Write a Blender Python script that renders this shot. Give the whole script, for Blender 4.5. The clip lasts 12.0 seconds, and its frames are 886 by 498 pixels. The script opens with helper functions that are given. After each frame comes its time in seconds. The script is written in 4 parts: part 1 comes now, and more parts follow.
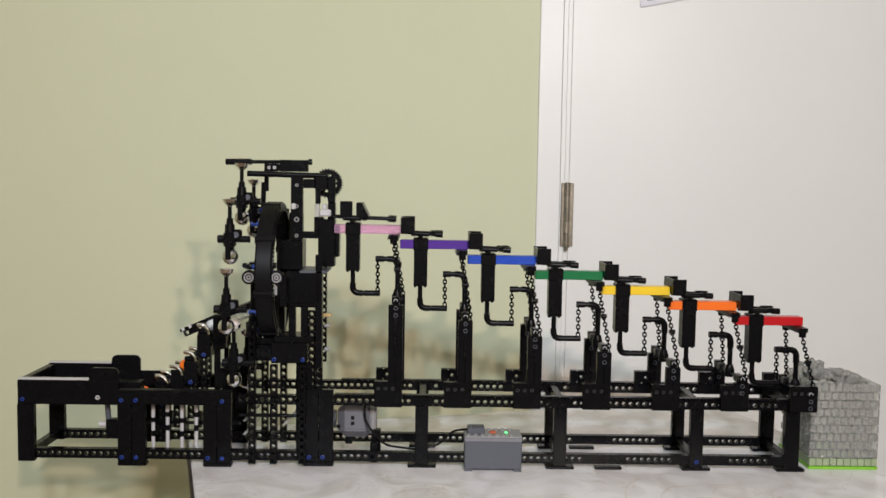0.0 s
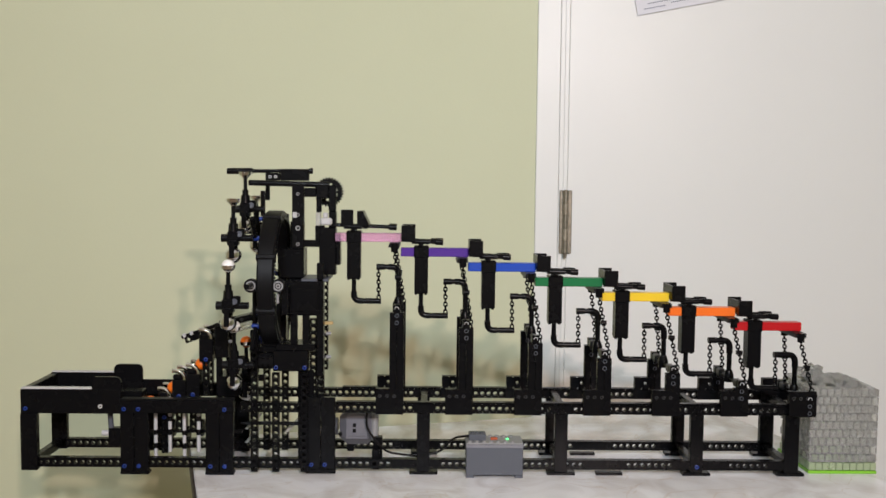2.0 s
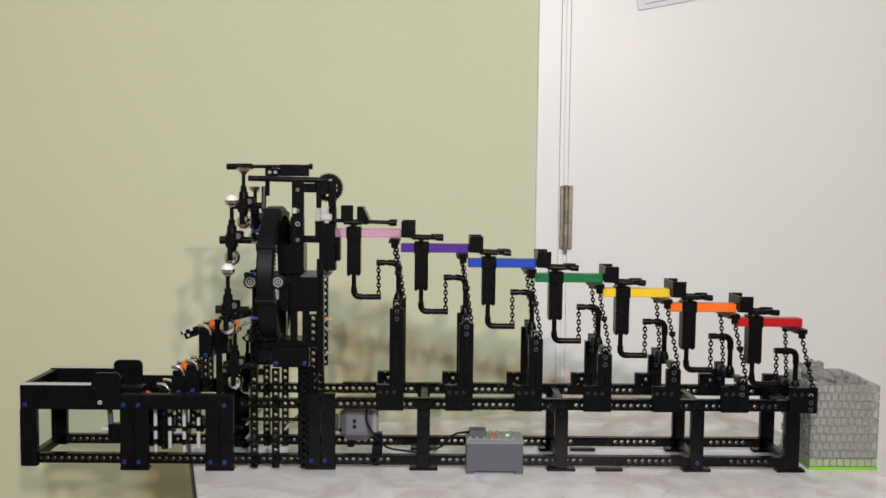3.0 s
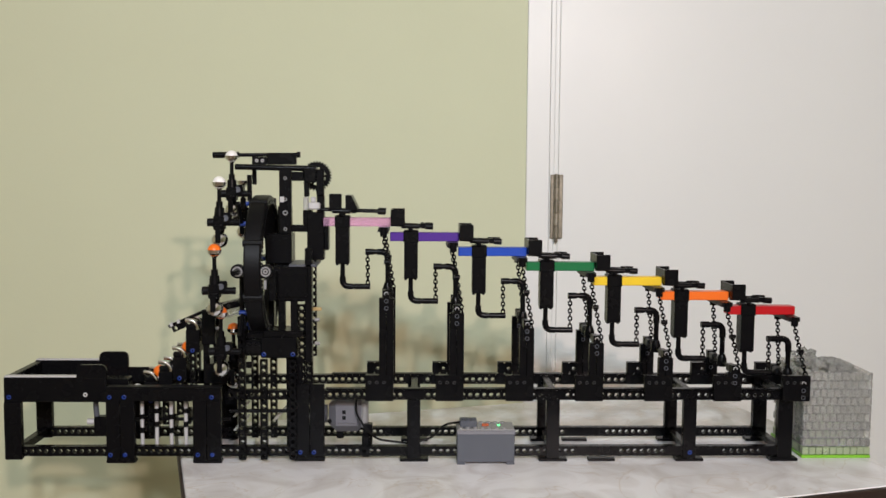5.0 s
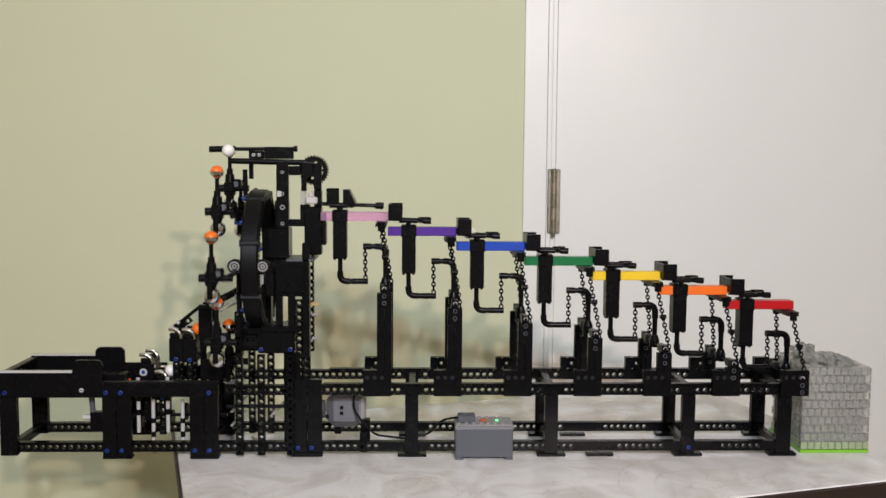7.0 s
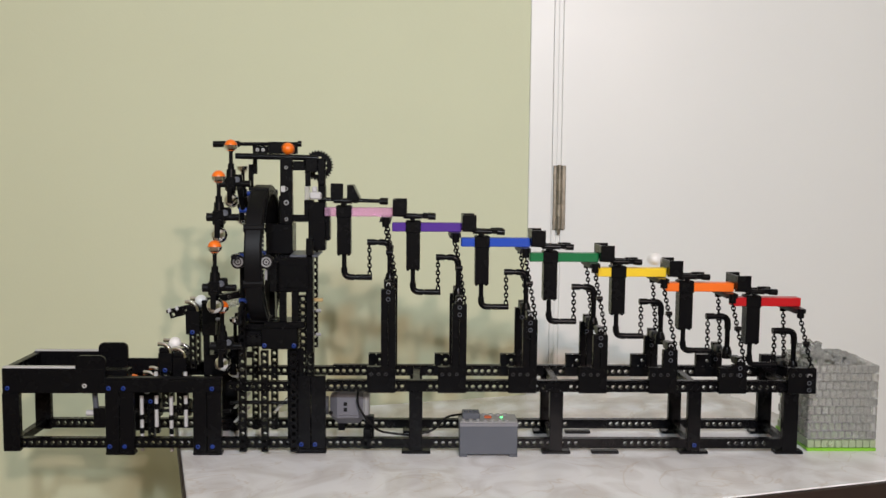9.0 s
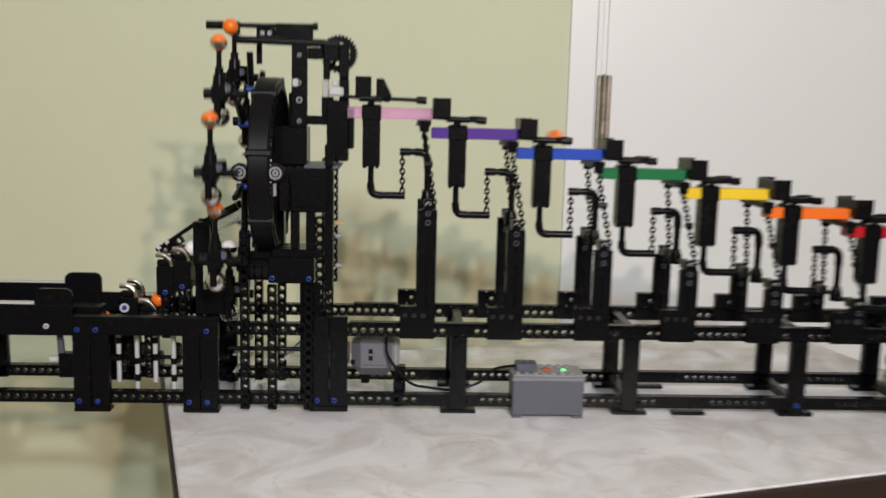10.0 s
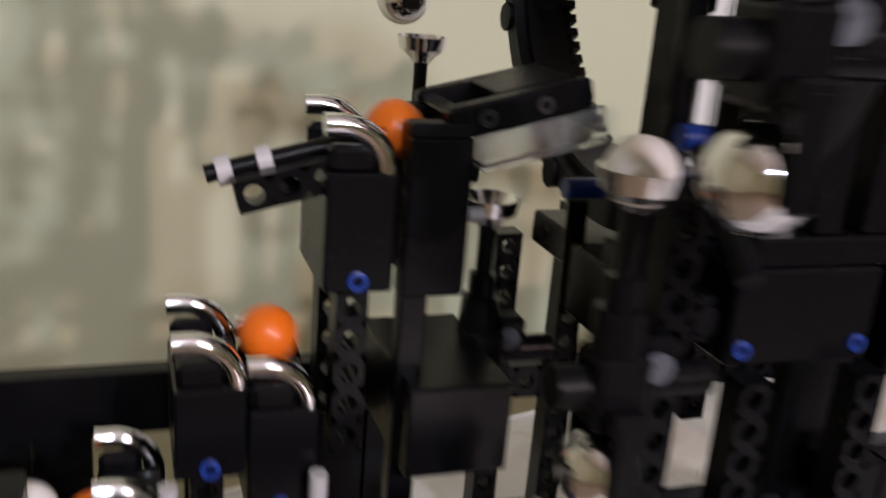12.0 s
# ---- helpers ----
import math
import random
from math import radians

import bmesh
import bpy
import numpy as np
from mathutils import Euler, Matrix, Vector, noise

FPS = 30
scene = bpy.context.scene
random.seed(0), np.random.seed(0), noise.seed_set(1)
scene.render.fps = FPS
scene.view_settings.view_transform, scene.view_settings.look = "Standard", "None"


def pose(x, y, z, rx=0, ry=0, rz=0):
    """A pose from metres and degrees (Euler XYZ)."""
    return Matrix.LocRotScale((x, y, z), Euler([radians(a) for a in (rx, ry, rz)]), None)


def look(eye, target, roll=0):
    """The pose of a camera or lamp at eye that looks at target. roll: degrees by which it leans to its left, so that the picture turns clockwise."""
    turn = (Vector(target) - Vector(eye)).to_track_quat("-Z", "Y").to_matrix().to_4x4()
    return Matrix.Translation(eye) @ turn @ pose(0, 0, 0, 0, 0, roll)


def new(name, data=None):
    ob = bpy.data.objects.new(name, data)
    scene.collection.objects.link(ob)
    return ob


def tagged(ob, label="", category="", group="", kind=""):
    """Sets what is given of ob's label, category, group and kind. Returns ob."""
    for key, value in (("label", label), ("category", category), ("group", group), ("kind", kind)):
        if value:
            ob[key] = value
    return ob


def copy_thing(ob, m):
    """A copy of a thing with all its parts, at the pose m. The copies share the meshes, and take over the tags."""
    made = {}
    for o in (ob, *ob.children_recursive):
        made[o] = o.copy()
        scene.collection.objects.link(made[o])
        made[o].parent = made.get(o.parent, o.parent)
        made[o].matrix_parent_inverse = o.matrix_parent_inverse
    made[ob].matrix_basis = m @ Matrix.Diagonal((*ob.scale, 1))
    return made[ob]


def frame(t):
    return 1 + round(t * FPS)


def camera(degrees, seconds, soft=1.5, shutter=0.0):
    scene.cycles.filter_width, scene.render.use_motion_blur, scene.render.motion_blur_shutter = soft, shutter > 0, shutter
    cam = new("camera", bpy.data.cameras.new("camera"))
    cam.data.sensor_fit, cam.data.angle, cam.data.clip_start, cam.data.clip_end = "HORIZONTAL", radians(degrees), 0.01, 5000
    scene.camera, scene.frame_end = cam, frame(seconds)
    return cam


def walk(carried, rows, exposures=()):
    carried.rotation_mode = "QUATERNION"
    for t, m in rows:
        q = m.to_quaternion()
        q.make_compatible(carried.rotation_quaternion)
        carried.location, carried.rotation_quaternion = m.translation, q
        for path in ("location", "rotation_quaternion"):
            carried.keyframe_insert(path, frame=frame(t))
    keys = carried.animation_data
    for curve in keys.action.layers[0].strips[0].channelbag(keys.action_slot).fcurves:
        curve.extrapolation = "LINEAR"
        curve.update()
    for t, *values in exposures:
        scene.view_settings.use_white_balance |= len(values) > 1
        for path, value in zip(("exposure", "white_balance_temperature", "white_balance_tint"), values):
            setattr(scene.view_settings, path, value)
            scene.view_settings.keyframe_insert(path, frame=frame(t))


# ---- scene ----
cam = camera(49.8, 12.0, soft=1.5, shutter=0.5)
PATH = [
    (0, (0.022, -0.179, 1.08), (0.049, 1.815, 0.927), 0.9),
    (0.5, (0.02, -0.181, 1.081), (0.043, 1.814, 0.935), 0.8),
    (1, (0.023, -0.186, 1.083), (0.047, 1.809, 0.944), 0.5),
    (1.5, (0.024, -0.187, 1.081), (0.054, 1.809, 0.946), 0.5),
    (2, (0.018, -0.186, 1.08), (0.051, 1.809, 0.944), 0.6),
    (2.5, (0.016, -0.185, 1.081), (0.05, 1.81, 0.94), 0.7),
    (3, (0.019, -0.183, 1.081), (0.05, 1.811, 0.934), 0.6),
    (5, (0.019, -0.171, 1.076), (0.072, 1.822, 0.913), 0.4),
    (5.5, (0.017, -0.171, 1.075), (0.072, 1.821, 0.911), 0.4),
    (6, (0.016, -0.168, 1.075), (0.073, 1.824, 0.907), 0.3),
    (6.5, (0.017, -0.167, 1.075), (0.071, 1.825, 0.903), 0.3),
    (7, (0.016, -0.166, 1.075), (0.079, 1.825, 0.902), 0.4),
    (9, (0.017, -0.16, 1.073), (0.069, 1.832, 0.894), 0.5),
    (9.5, (0.008, -0.135, 1.07), (0.057, 1.853, 0.857), 0.8),
    (10, (-0.0375, 0.0487, 1.0326), (0.0489, 2.0222, 0.7195), 1.38),
    (10.5, (-0.1124, 0.2895, 1.0145), (0.0061, 2.2395, 0.5861), 0.95),
    (10.8, (-0.1636, 0.4159, 1.0258), (-0.0634, 2.3204, 0.4233), 0.34),
    (11, (-0.1859, 0.4734, 0.9981), (-0.0232, 2.3827, 0.4253), 1.11),
    (11.2, (-0.2075, 0.5194, 0.9670), (0.0356, 2.4518, 0.5122), 2.01),
    (11.4, (-0.2151, 0.5730, 0.9795), (0.0604, 2.4809, 0.4467), 2.28),
    (11.5, (-0.2128, 0.5973, 0.9874), (0.0195, 2.4878, 0.3773), 2.60),
    (11.6, (-0.2210, 0.6224, 0.9935), (0.0143, 2.4838, 0.3007), 1.52),
    (11.7, (-0.2300, 0.6389, 0.9940), (0.0252, 2.4812, 0.2586), 0.97),
    (11.8, (-0.2493, 0.6632, 0.9737), (0.1219, 2.5101, 0.3020), 2.68),
    (12, (-0.2834, 0.7124, 0.9544), (0.3508, 2.5088, 0.3457), 4.75),
]
walk(cam, [(t, look(eye, target, roll)) for t, eye, target, roll in PATH],
     [(0, 0.0, 6440, 15), (9.5, 0.0, 6440, 15), (11, -0.12, 6460, 20), (12, -0.12, 6400, 28)])


# ---- world, lights, exposure ----
world = bpy.data.worlds.new("room_dim")
scene.world = world
world.use_nodes = True
world.node_tree.nodes["Background"].inputs[0].default_value = (0.9, 0.86, 0.8, 1)
world.node_tree.nodes["Background"].inputs[1].default_value = 0.25


def lamp(name, eye, target, size, power, colour):
    data = bpy.data.lights.new(name, "AREA")
    data.shape, data.size, data.energy, data.color = "DISK", size, power, colour
    ob = new(name, data)
    ob.matrix_world = look(eye, target)
    return ob


lamp("floor_lamp_warm", (0.70, -1.75, 1.78), (-1.6, 1.1, 1.35), 0.07, 33, (1.0, 0.75, 0.63))
lamp("ceiling_lamp_cool", (-0.25, -1.3, 1.96), (-0.05, 1.3, 1.08), 0.16, 7.5, (0.82, 0.93, 1.0)).data.spread = radians(110)
lamp("ceiling_lamp_side", (0.44, -1.52, 1.95), (0.2, 1.3, 1.25), 0.08, 18.5, (0.85, 0.94, 1.0)).data.spread = radians(150)


# ---- materials ----
def material(name, base, rough=0.4, metal=0.0, vary=0.0, scale=30.0, bump=0.0, bump_scale=200.0, trans=0.0, ior=1.45, second=None, coat=0.0):
    m = bpy.data.materials.new(name)
    m.use_nodes = True
    nt = m.node_tree
    b = nt.nodes["Principled BSDF"]
    b.inputs["Base Color"].default_value = (*base, 1)
    b.inputs["Roughness"].default_value = rough
    b.inputs["Metallic"].default_value = metal
    b.inputs["IOR"].default_value = ior
    b.inputs["Transmission Weight"].default_value = trans
    b.inputs["Coat Weight"].default_value = coat
    geo = nt.nodes.new("ShaderNodeTexCoord")
    if vary:
        n = nt.nodes.new("ShaderNodeTexNoise")
        n.inputs["Scale"].default_value, n.inputs["Detail"].default_value = scale, 6
        nt.links.new(geo.outputs["Object"], n.inputs["Vector"])
        mix = nt.nodes.new("ShaderNodeMix")
        mix.data_type = "RGBA"
        dark = second or tuple(c * (1 - vary) for c in base)
        mix.inputs["A"].default_value, mix.inputs["B"].default_value = (*base, 1), (*dark, 1)
        nt.links.new(n.outputs["Fac"], mix.inputs["Factor"])
        nt.links.new(mix.outputs["Result"], b.inputs["Base Color"])
        r = nt.nodes.new("ShaderNodeMapRange")
        r.inputs["To Min"].default_value, r.inputs["To Max"].default_value = rough * 0.85, min(1, rough * 1.2)
        nt.links.new(n.outputs["Fac"], r.inputs["Value"])
        nt.links.new(r.outputs["Result"], b.inputs["Roughness"])
    if bump:
        n2 = nt.nodes.new("ShaderNodeTexNoise")
        n2.inputs["Scale"].default_value, n2.inputs["Detail"].default_value = bump_scale, 4
        nt.links.new(geo.outputs["Object"], n2.inputs["Vector"])
        bp = nt.nodes.new("ShaderNodeBump")
        bp.inputs["Strength"].default_value, bp.inputs["Distance"].default_value = bump, 0.001
        nt.links.new(n2.outputs["Fac"], bp.inputs["Height"])
        nt.links.new(bp.outputs["Normal"], b.inputs["Normal"])
    return m


BLACK = material("black_plastic", (0.005, 0.005, 0.0058), 0.26, vary=0.35, scale=60, bump=0.02, bump_scale=500, ior=1.22)
DARK = material("dark_rubber", (0.0045, 0.0045, 0.0052), 0.4, vary=0.3, scale=80, bump=0.04, bump_scale=400, ior=1.25)
GREY = material("mid_grey_plastic", (0.082, 0.09, 0.108), 0.4, vary=0.12, scale=40, bump=0.04)
LIGHT = material("light_grey_plastic", (0.5, 0.5, 0.5), 0.4, vary=0.12, scale=60)
MIDLIGHT = material("worn_grey_plastic", (0.3, 0.3, 0.3), 0.4, vary=0.2, scale=90)
WHITE = material("white_plastic", (0.75, 0.75, 0.73), 0.35, vary=0.08, scale=60)
BLUE = material("blue_plastic", (0.008, 0.036, 0.23), 0.35, vary=0.15, scale=60)
CHROME = material("chrome", (0.84, 0.84, 0.86), 0.09, 1.0, vary=0.1, scale=90)
SILVER = material("silver_cup_metal", (0.88, 0.88, 0.88), 0.16, 1.0, vary=0.1, scale=90)
STEEL = material("brushed_steel", (0.36, 0.33, 0.26), 0.38, 0.6, vary=0.5, scale=110, second=(0.07, 0.06, 0.045))
DARK_STEEL = material("tarnished_steel", (0.16, 0.13, 0.09), 0.45, 0.6, vary=0.5, scale=140, second=(0.4, 0.37, 0.3))
CLEAR = material("clear_plastic", (0.92, 0.94, 0.93), 0.08, trans=0.9)
FROST = material("frosted_clear_plastic", (0.68, 0.68, 0.64), 0.28, trans=0.5, vary=0.25, scale=160, bump=0.15, bump_scale=300)
BRICK_CLEAR = material("clear_brick_plastic", (0.78, 0.79, 0.76), 0.2, trans=0.78, vary=0.12, scale=120, bump=0.1, bump_scale=250)
# clear brick with the lime plate's reflection mixed into its colour
LIME_REFLECTION = material("clear_brick_lime_reflection", (0.47, 0.57, 0.36), 0.28, trans=0.4, vary=0.12, scale=60)
LIME = material("lime_plastic", (0.25, 0.62, 0.04), 0.35, trans=0.2, vary=0.12, scale=60)
CHARCOAL = material("charcoal_plastic", (0.02, 0.021, 0.022), 0.35, vary=0.3, scale=80)
RIM = material("pale_grey_rim_plastic", (0.2, 0.2, 0.22), 0.4, vary=0.15, scale=60)
SWITCH = material("dull_red_switch", (0.5, 0.11, 0.04), 0.45, vary=0.15, scale=90)
MOTORGREY = material("cool_light_grey_plastic", (0.15, 0.15, 0.17), 0.4, vary=0.2, scale=60, bump=0.03)
BALL_ORANGE = material("orange_ball", (0.85, 0.17, 0.01), 0.3, vary=0.1, scale=60)
BALL_WHITE = material("white_ball", (0.82, 0.81, 0.78), 0.3, vary=0.05, scale=60)
TAN = material("tan_plastic", (0.5, 0.36, 0.16), 0.4, vary=0.1)
LED = material("green_light", (0.1, 0.9, 0.2), 0.3)
LED.node_tree.nodes["Principled BSDF"].inputs["Emission Color"].default_value = (0.1, 1, 0.25, 1)
LED.node_tree.nodes["Principled BSDF"].inputs["Emission Strength"].default_value = 2.0
BARS = [
    ("pink", material("pink_plastic", (1.0, 0.56, 0.86), 0.25, trans=0.75, vary=0.1)),
    ("purple", material("purple_plastic", (0.075, 0.02, 0.26), 0.3, vary=0.12)),
    ("blue", material("bright_blue_plastic", (0.008, 0.062, 0.44), 0.3, vary=0.12)),
    ("green", material("green_plastic", (0.0, 0.155, 0.045), 0.3, vary=0.12)),
    ("yellow", material("yellow_plastic", (0.85, 0.58, 0.025), 0.3, vary=0.1)),
    ("orange", material("orange_plastic", (0.9, 0.17, 0.015), 0.3, vary=0.1)),
    ("red", material("red_plastic", (0.48, 0.008, 0.012), 0.3, vary=0.1)),
]
WALL = material("pale_green_wall_paint", (0.605, 0.637, 0.45), 0.7, vary=0.06, scale=3, bump=0.12, bump_scale=260)
DOORPAINT = material("white_gloss_paint", (0.765, 0.785, 0.765), 0.38, vary=0.05, scale=4, bump=0.05, bump_scale=120)
PAPER = material("printed_paper", (0.74, 0.75, 0.8), 0.8, vary=0.05)
INK = material("grey_ink", (0.3, 0.32, 0.38), 0.8)
EDGE = material("dark_brown_edge", (0.03, 0.018, 0.014), 0.5, vary=0.3, scale=30)
FLOOR = material("brown_floor", (0.34, 0.27, 0.2), 0.5, vary=0.3, scale=8)
CEIL = material("ceiling_white", (0.75, 0.74, 0.7), 0.9, vary=0.05)


def marble():
    m = bpy.data.materials.new("marbled_laminate")
    m.use_nodes = True
    nt = m.node_tree
    b = nt.nodes["Principled BSDF"]
    b.inputs["Roughness"].default_value = 0.28
    tc = nt.nodes.new("ShaderNodeTexCoord")
    n = nt.nodes.new("ShaderNodeTexNoise")
    n.inputs["Scale"].default_value, n.inputs["Detail"].default_value, n.inputs["Distortion"].default_value = 14, 8, 1.6
    r = nt.nodes.new("ShaderNodeValToRGB")
    r.color_ramp.elements[0].position, r.color_ramp.elements[0].color = 0.32, (0.64, 0.615, 0.60, 1)
    r.color_ramp.elements[1].position, r.color_ramp.elements[1].color = 0.58, (0.83, 0.83, 0.84, 1)
    v = nt.nodes.new("ShaderNodeTexNoise")
    v.inputs["Scale"].default_value, v.inputs["Detail"].default_value, v.inputs["Distortion"].default_value = 7, 3, 2.5
    a = nt.nodes.new("ShaderNodeMath")
    a.operation = "SUBTRACT"
    a.inputs[1].default_value = 0.5
    ab = nt.nodes.new("ShaderNodeMath")
    ab.operation = "ABSOLUTE"
    mr = nt.nodes.new("ShaderNodeMapRange")
    mr.inputs["From Min"].default_value, mr.inputs["From Max"].default_value = 0.0, 0.012
    mr.inputs["To Min"].default_value, mr.inputs["To Max"].default_value = 0.38, 0.0
    mix = nt.nodes.new("ShaderNodeMix")
    mix.data_type = "RGBA"
    mix.inputs["B"].default_value = (0.52, 0.42, 0.31, 1)
    nt.links.new(tc.outputs["Object"], n.inputs["Vector"])
    nt.links.new(tc.outputs["Object"], v.inputs["Vector"])
    nt.links.new(n.outputs["Fac"], r.inputs["Fac"])
    nt.links.new(v.outputs["Fac"], a.inputs[0])
    nt.links.new(a.outputs[0], ab.inputs[0])
    nt.links.new(ab.outputs[0], mr.inputs["Value"])
    nt.links.new(mr.outputs["Result"], mix.inputs["Factor"])
    nt.links.new(r.outputs["Color"], mix.inputs["A"])
    nt.links.new(mix.outputs["Result"], b.inputs["Base Color"])
    return m


MARBLE = marble()

# ---- mesh tools: plastic modules of 8 mm ----
U, YF, ZT = 0.008, 0.88, 0.75


def at(x, y, z):
    """World place of a point given in modules: along, back from the front beam, up from the table."""
    return (x * U, YF + y * U, ZT + z * U)


class Shape:
    """Collects faces in modules, from an origin of its own."""

    def __init__(self, ox=0, oy=0, oz=0, unit=U):
        self.v, self.f, self.o, self.unit = [], [], Vector((ox, oy, oz)), unit

    def add(self, verts, faces):
        n = len(self.v)
        self.v += [Vector(p) - self.o for p in verts]
        self.f += [[n + i for i in f] for f in faces]
        return self

    def box(self, x0, x1, y0, y1, z0, z1, c=0.06):
        """A block with chamfered edges."""
        c = min(c, (x1 - x0) / 3, (y1 - y0) / 3, (z1 - z0) / 3)
        lo, hi = (x0, y0, z0), (x1, y1, z1)
        verts, index = [], {}
        for s in ((a, b, d) for a in (0, 1) for b in (0, 1) for d in (0, 1)):
            for ax in range(3):
                p = []
                for k in range(3):
                    e = (hi if s[k] else lo)[k]
                    p.append(e if k == ax else e + (-c if s[k] else c))
                index[s, ax] = len(verts)
                verts.append(p)
        faces = []
        for ax in range(3):
            b, d = (ax + 1) % 3, (ax + 2) % 3
            for side in (0, 1):
                ring = []
                for u, w in ((0, 0), (1, 0), (1, 1), (0, 1)):
                    s = [0, 0, 0]
                    s[ax], s[b], s[d] = side, u, w
                    ring.append(index[tuple(s), ax])
                faces.append(ring if side else ring[::-1])
            for u, w in ((0, 0), (1, 0), (1, 1), (0, 1)):
                s0, s1 = [0, 0, 0], [0, 0, 0]
                s0[ax], s1[ax] = 0, 1
                s0[b] = s1[b] = u
                s0[d] = s1[d] = w
                q = [index[tuple(s0), b], index[tuple(s1), b], index[tuple(s1), d], index[tuple(s0), d]]
                faces.append(q if (u == w) else q[::-1])
        for s in ((a, b, d) for a in (0, 1) for b in (0, 1) for d in (0, 1)):
            t = [index[s, 0], index[s, 1], index[s, 2]]
            faces.append(t if sum(s) % 2 else t[::-1])
        return self.add(verts, faces)

    def cyl(self, p, q, r, r2=None, seg=12):
        """A round bar, or a cone, from p to q."""
        return self.sweep([p, q], [r, r if r2 is None else r2], seg)

    def sweep(self, path, radius, seg=10, close=True):
        """A round section carried along a path."""
        path = [Vector(p) for p in path]
        radii = radius if isinstance(radius, list) else [radius] * len(path)
        side, verts, faces = None, [], []
        for i, p in enumerate(path):
            d = (path[min(i + 1, len(path) - 1)] - path[max(i - 1, 0)])
            d = d.normalized() if d.length > 1e-9 else Vector((0, 0, 1))
            if side is None:
                side = d.orthogonal().normalized()
            side = (side - d * side.dot(d))
            side = side.normalized() if side.length > 1e-6 else d.orthogonal().normalized()
            up = d.cross(side)
            verts += [p + (side * math.cos(2 * math.pi * k / seg) + up * math.sin(2 * math.pi * k / seg)) * radii[i] for k in range(seg)]
        for i in range(len(path) - 1):
            for k in range(seg):
                a, b = i * seg + k, i * seg + (k + 1) % seg
                faces.append([a, b, b + seg, a + seg])
        if close:
            faces.append(list(range(seg))[::-1])
            faces.append([(len(path) - 1) * seg + k for k in range(seg)])
        return self.add(verts, faces)

    def lathe(self, p, axis, profile, seg=20):
        """A turned form: profile of (along, radius) on an axis through p."""
        d = Vector(axis).normalized()
        pts = [Vector(p) + d * a for a, _ in profile]
        side = d.orthogonal().normalized()
        up = d.cross(side)
        verts, faces = [], []
        for c, (_, r) in zip(pts, profile):
            verts += [c + (side * math.cos(2 * math.pi * k / seg) + up * math.sin(2 * math.pi * k / seg)) * max(r, 1e-4) for k in range(seg)]
        for i in range(len(profile) - 1):
            for k in range(seg):
                a, b = i * seg + k, i * seg + (k + 1) % seg
                faces.append([a, b, b + seg, a + seg])
        return self.add(verts, faces)

    def beam(self, start, n, along="x", pitch=1.0, high=1.0, deep=1.0, hole=0.31, shut=()):
        """A beam of n cells with round holes through it from front to back. start: front lower corner of the first cell; shut: stretches along the beam where the holes are plugged."""
        sx, sy, sz = start
        seg = 12
        square = []
        for k in range(seg):
            a = 2 * math.pi * k / seg
            m = max(abs(math.cos(a)), abs(math.sin(a)))
            square.append((math.cos(a) / m * 0.5, math.sin(a) / m * 0.5))
        long = pitch * n
        size = (long, high) if along == "x" else (high, long)
        for i in range(n):
            cw, chh = (pitch, high) if along == "x" else (high, pitch)
            cx = sx + (pitch * (i + 0.5) if along == "x" else high / 2)
            cz = sz + (pitch * (i + 0.5) if along == "z" else high / 2)
            verts, faces = [], []
            for y in (sy, sy + deep):
                verts += [(cx + u * cw, y, cz + w * chh) for u, w in square]
                verts += [(cx + math.cos(2 * math.pi * k / seg) * hole, y, cz + math.sin(2 * math.pi * k / seg) * hole) for k in range(seg)]
            for k in range(seg):
                j = (k + 1) % seg
                faces.append([k, j, seg + j, seg + k])
                faces.append([2 * seg + j, 2 * seg + k, 3 * seg + k, 3 * seg + j])
                faces.append([seg + k, seg + j, 3 * seg + j, 3 * seg + k])
            if any(a < (cx if along == "x" else cz) < b for a, b in shut):
                n0 = len(verts)
                for y in (sy + 0.18, sy + deep - 0.18):
                    verts += [(cx + math.cos(2 * math.pi * k / seg) * hole, y, cz + math.sin(2 * math.pi * k / seg) * hole) for k in range(seg)]
                faces += [[n0 + k for k in range(seg)], [n0 + seg + k for k in range(seg)][::-1]]
            self.add(verts, faces)
        w, h = size
        q = [(sx, sy, sz), (sx + w, sy, sz), (sx + w, sy, sz + h), (sx, sy, sz + h)]
        q += [(x, y + deep, z) for x, y, z in q]
        return self.add(q, [[0, 4, 5, 1], [1, 5, 6, 2], [2, 6, 7, 3], [3, 7, 4, 0]])

    def link(self, p, q, r=0.105, wide=0.25, turn=0.0):
        """One chain link, a closed oval of wire from p to q."""
        p, q = Vector(p), Vector(q)
        d = (q - p).normalized()
        s = d.cross(Vector((0, 1, 0))) if abs(d.y) < 0.9 else d.cross(Vector((1, 0, 0)))
        s = (Matrix.Rotation(turn, 3, d) @ s).normalized()
        mid, half = (p + q) / 2, (q - p).length / 2 + 0.09
        ring = []
        for k in range(10):
            a = 2 * math.pi * k / 10
            ring.append(mid + d * (math.cos(a) * half * (1.0 if abs(math.cos(a)) > 0.5 else 1.25)) + s * (math.sin(a) * wide))
        ring += [ring[0], ring[1]]
        return self.sweep(ring, r, 6, close=False)

    def chain(self, p, q, step=0.52):
        p, q = Vector(p), Vector(q)
        n = max(2, round((q - p).length / step))
        for i in range(n):
            self.link(p.lerp(q, i / n), p.lerp(q, (i + 1) / n), turn=(0.35 if i % 2 else 1.75))
        return self

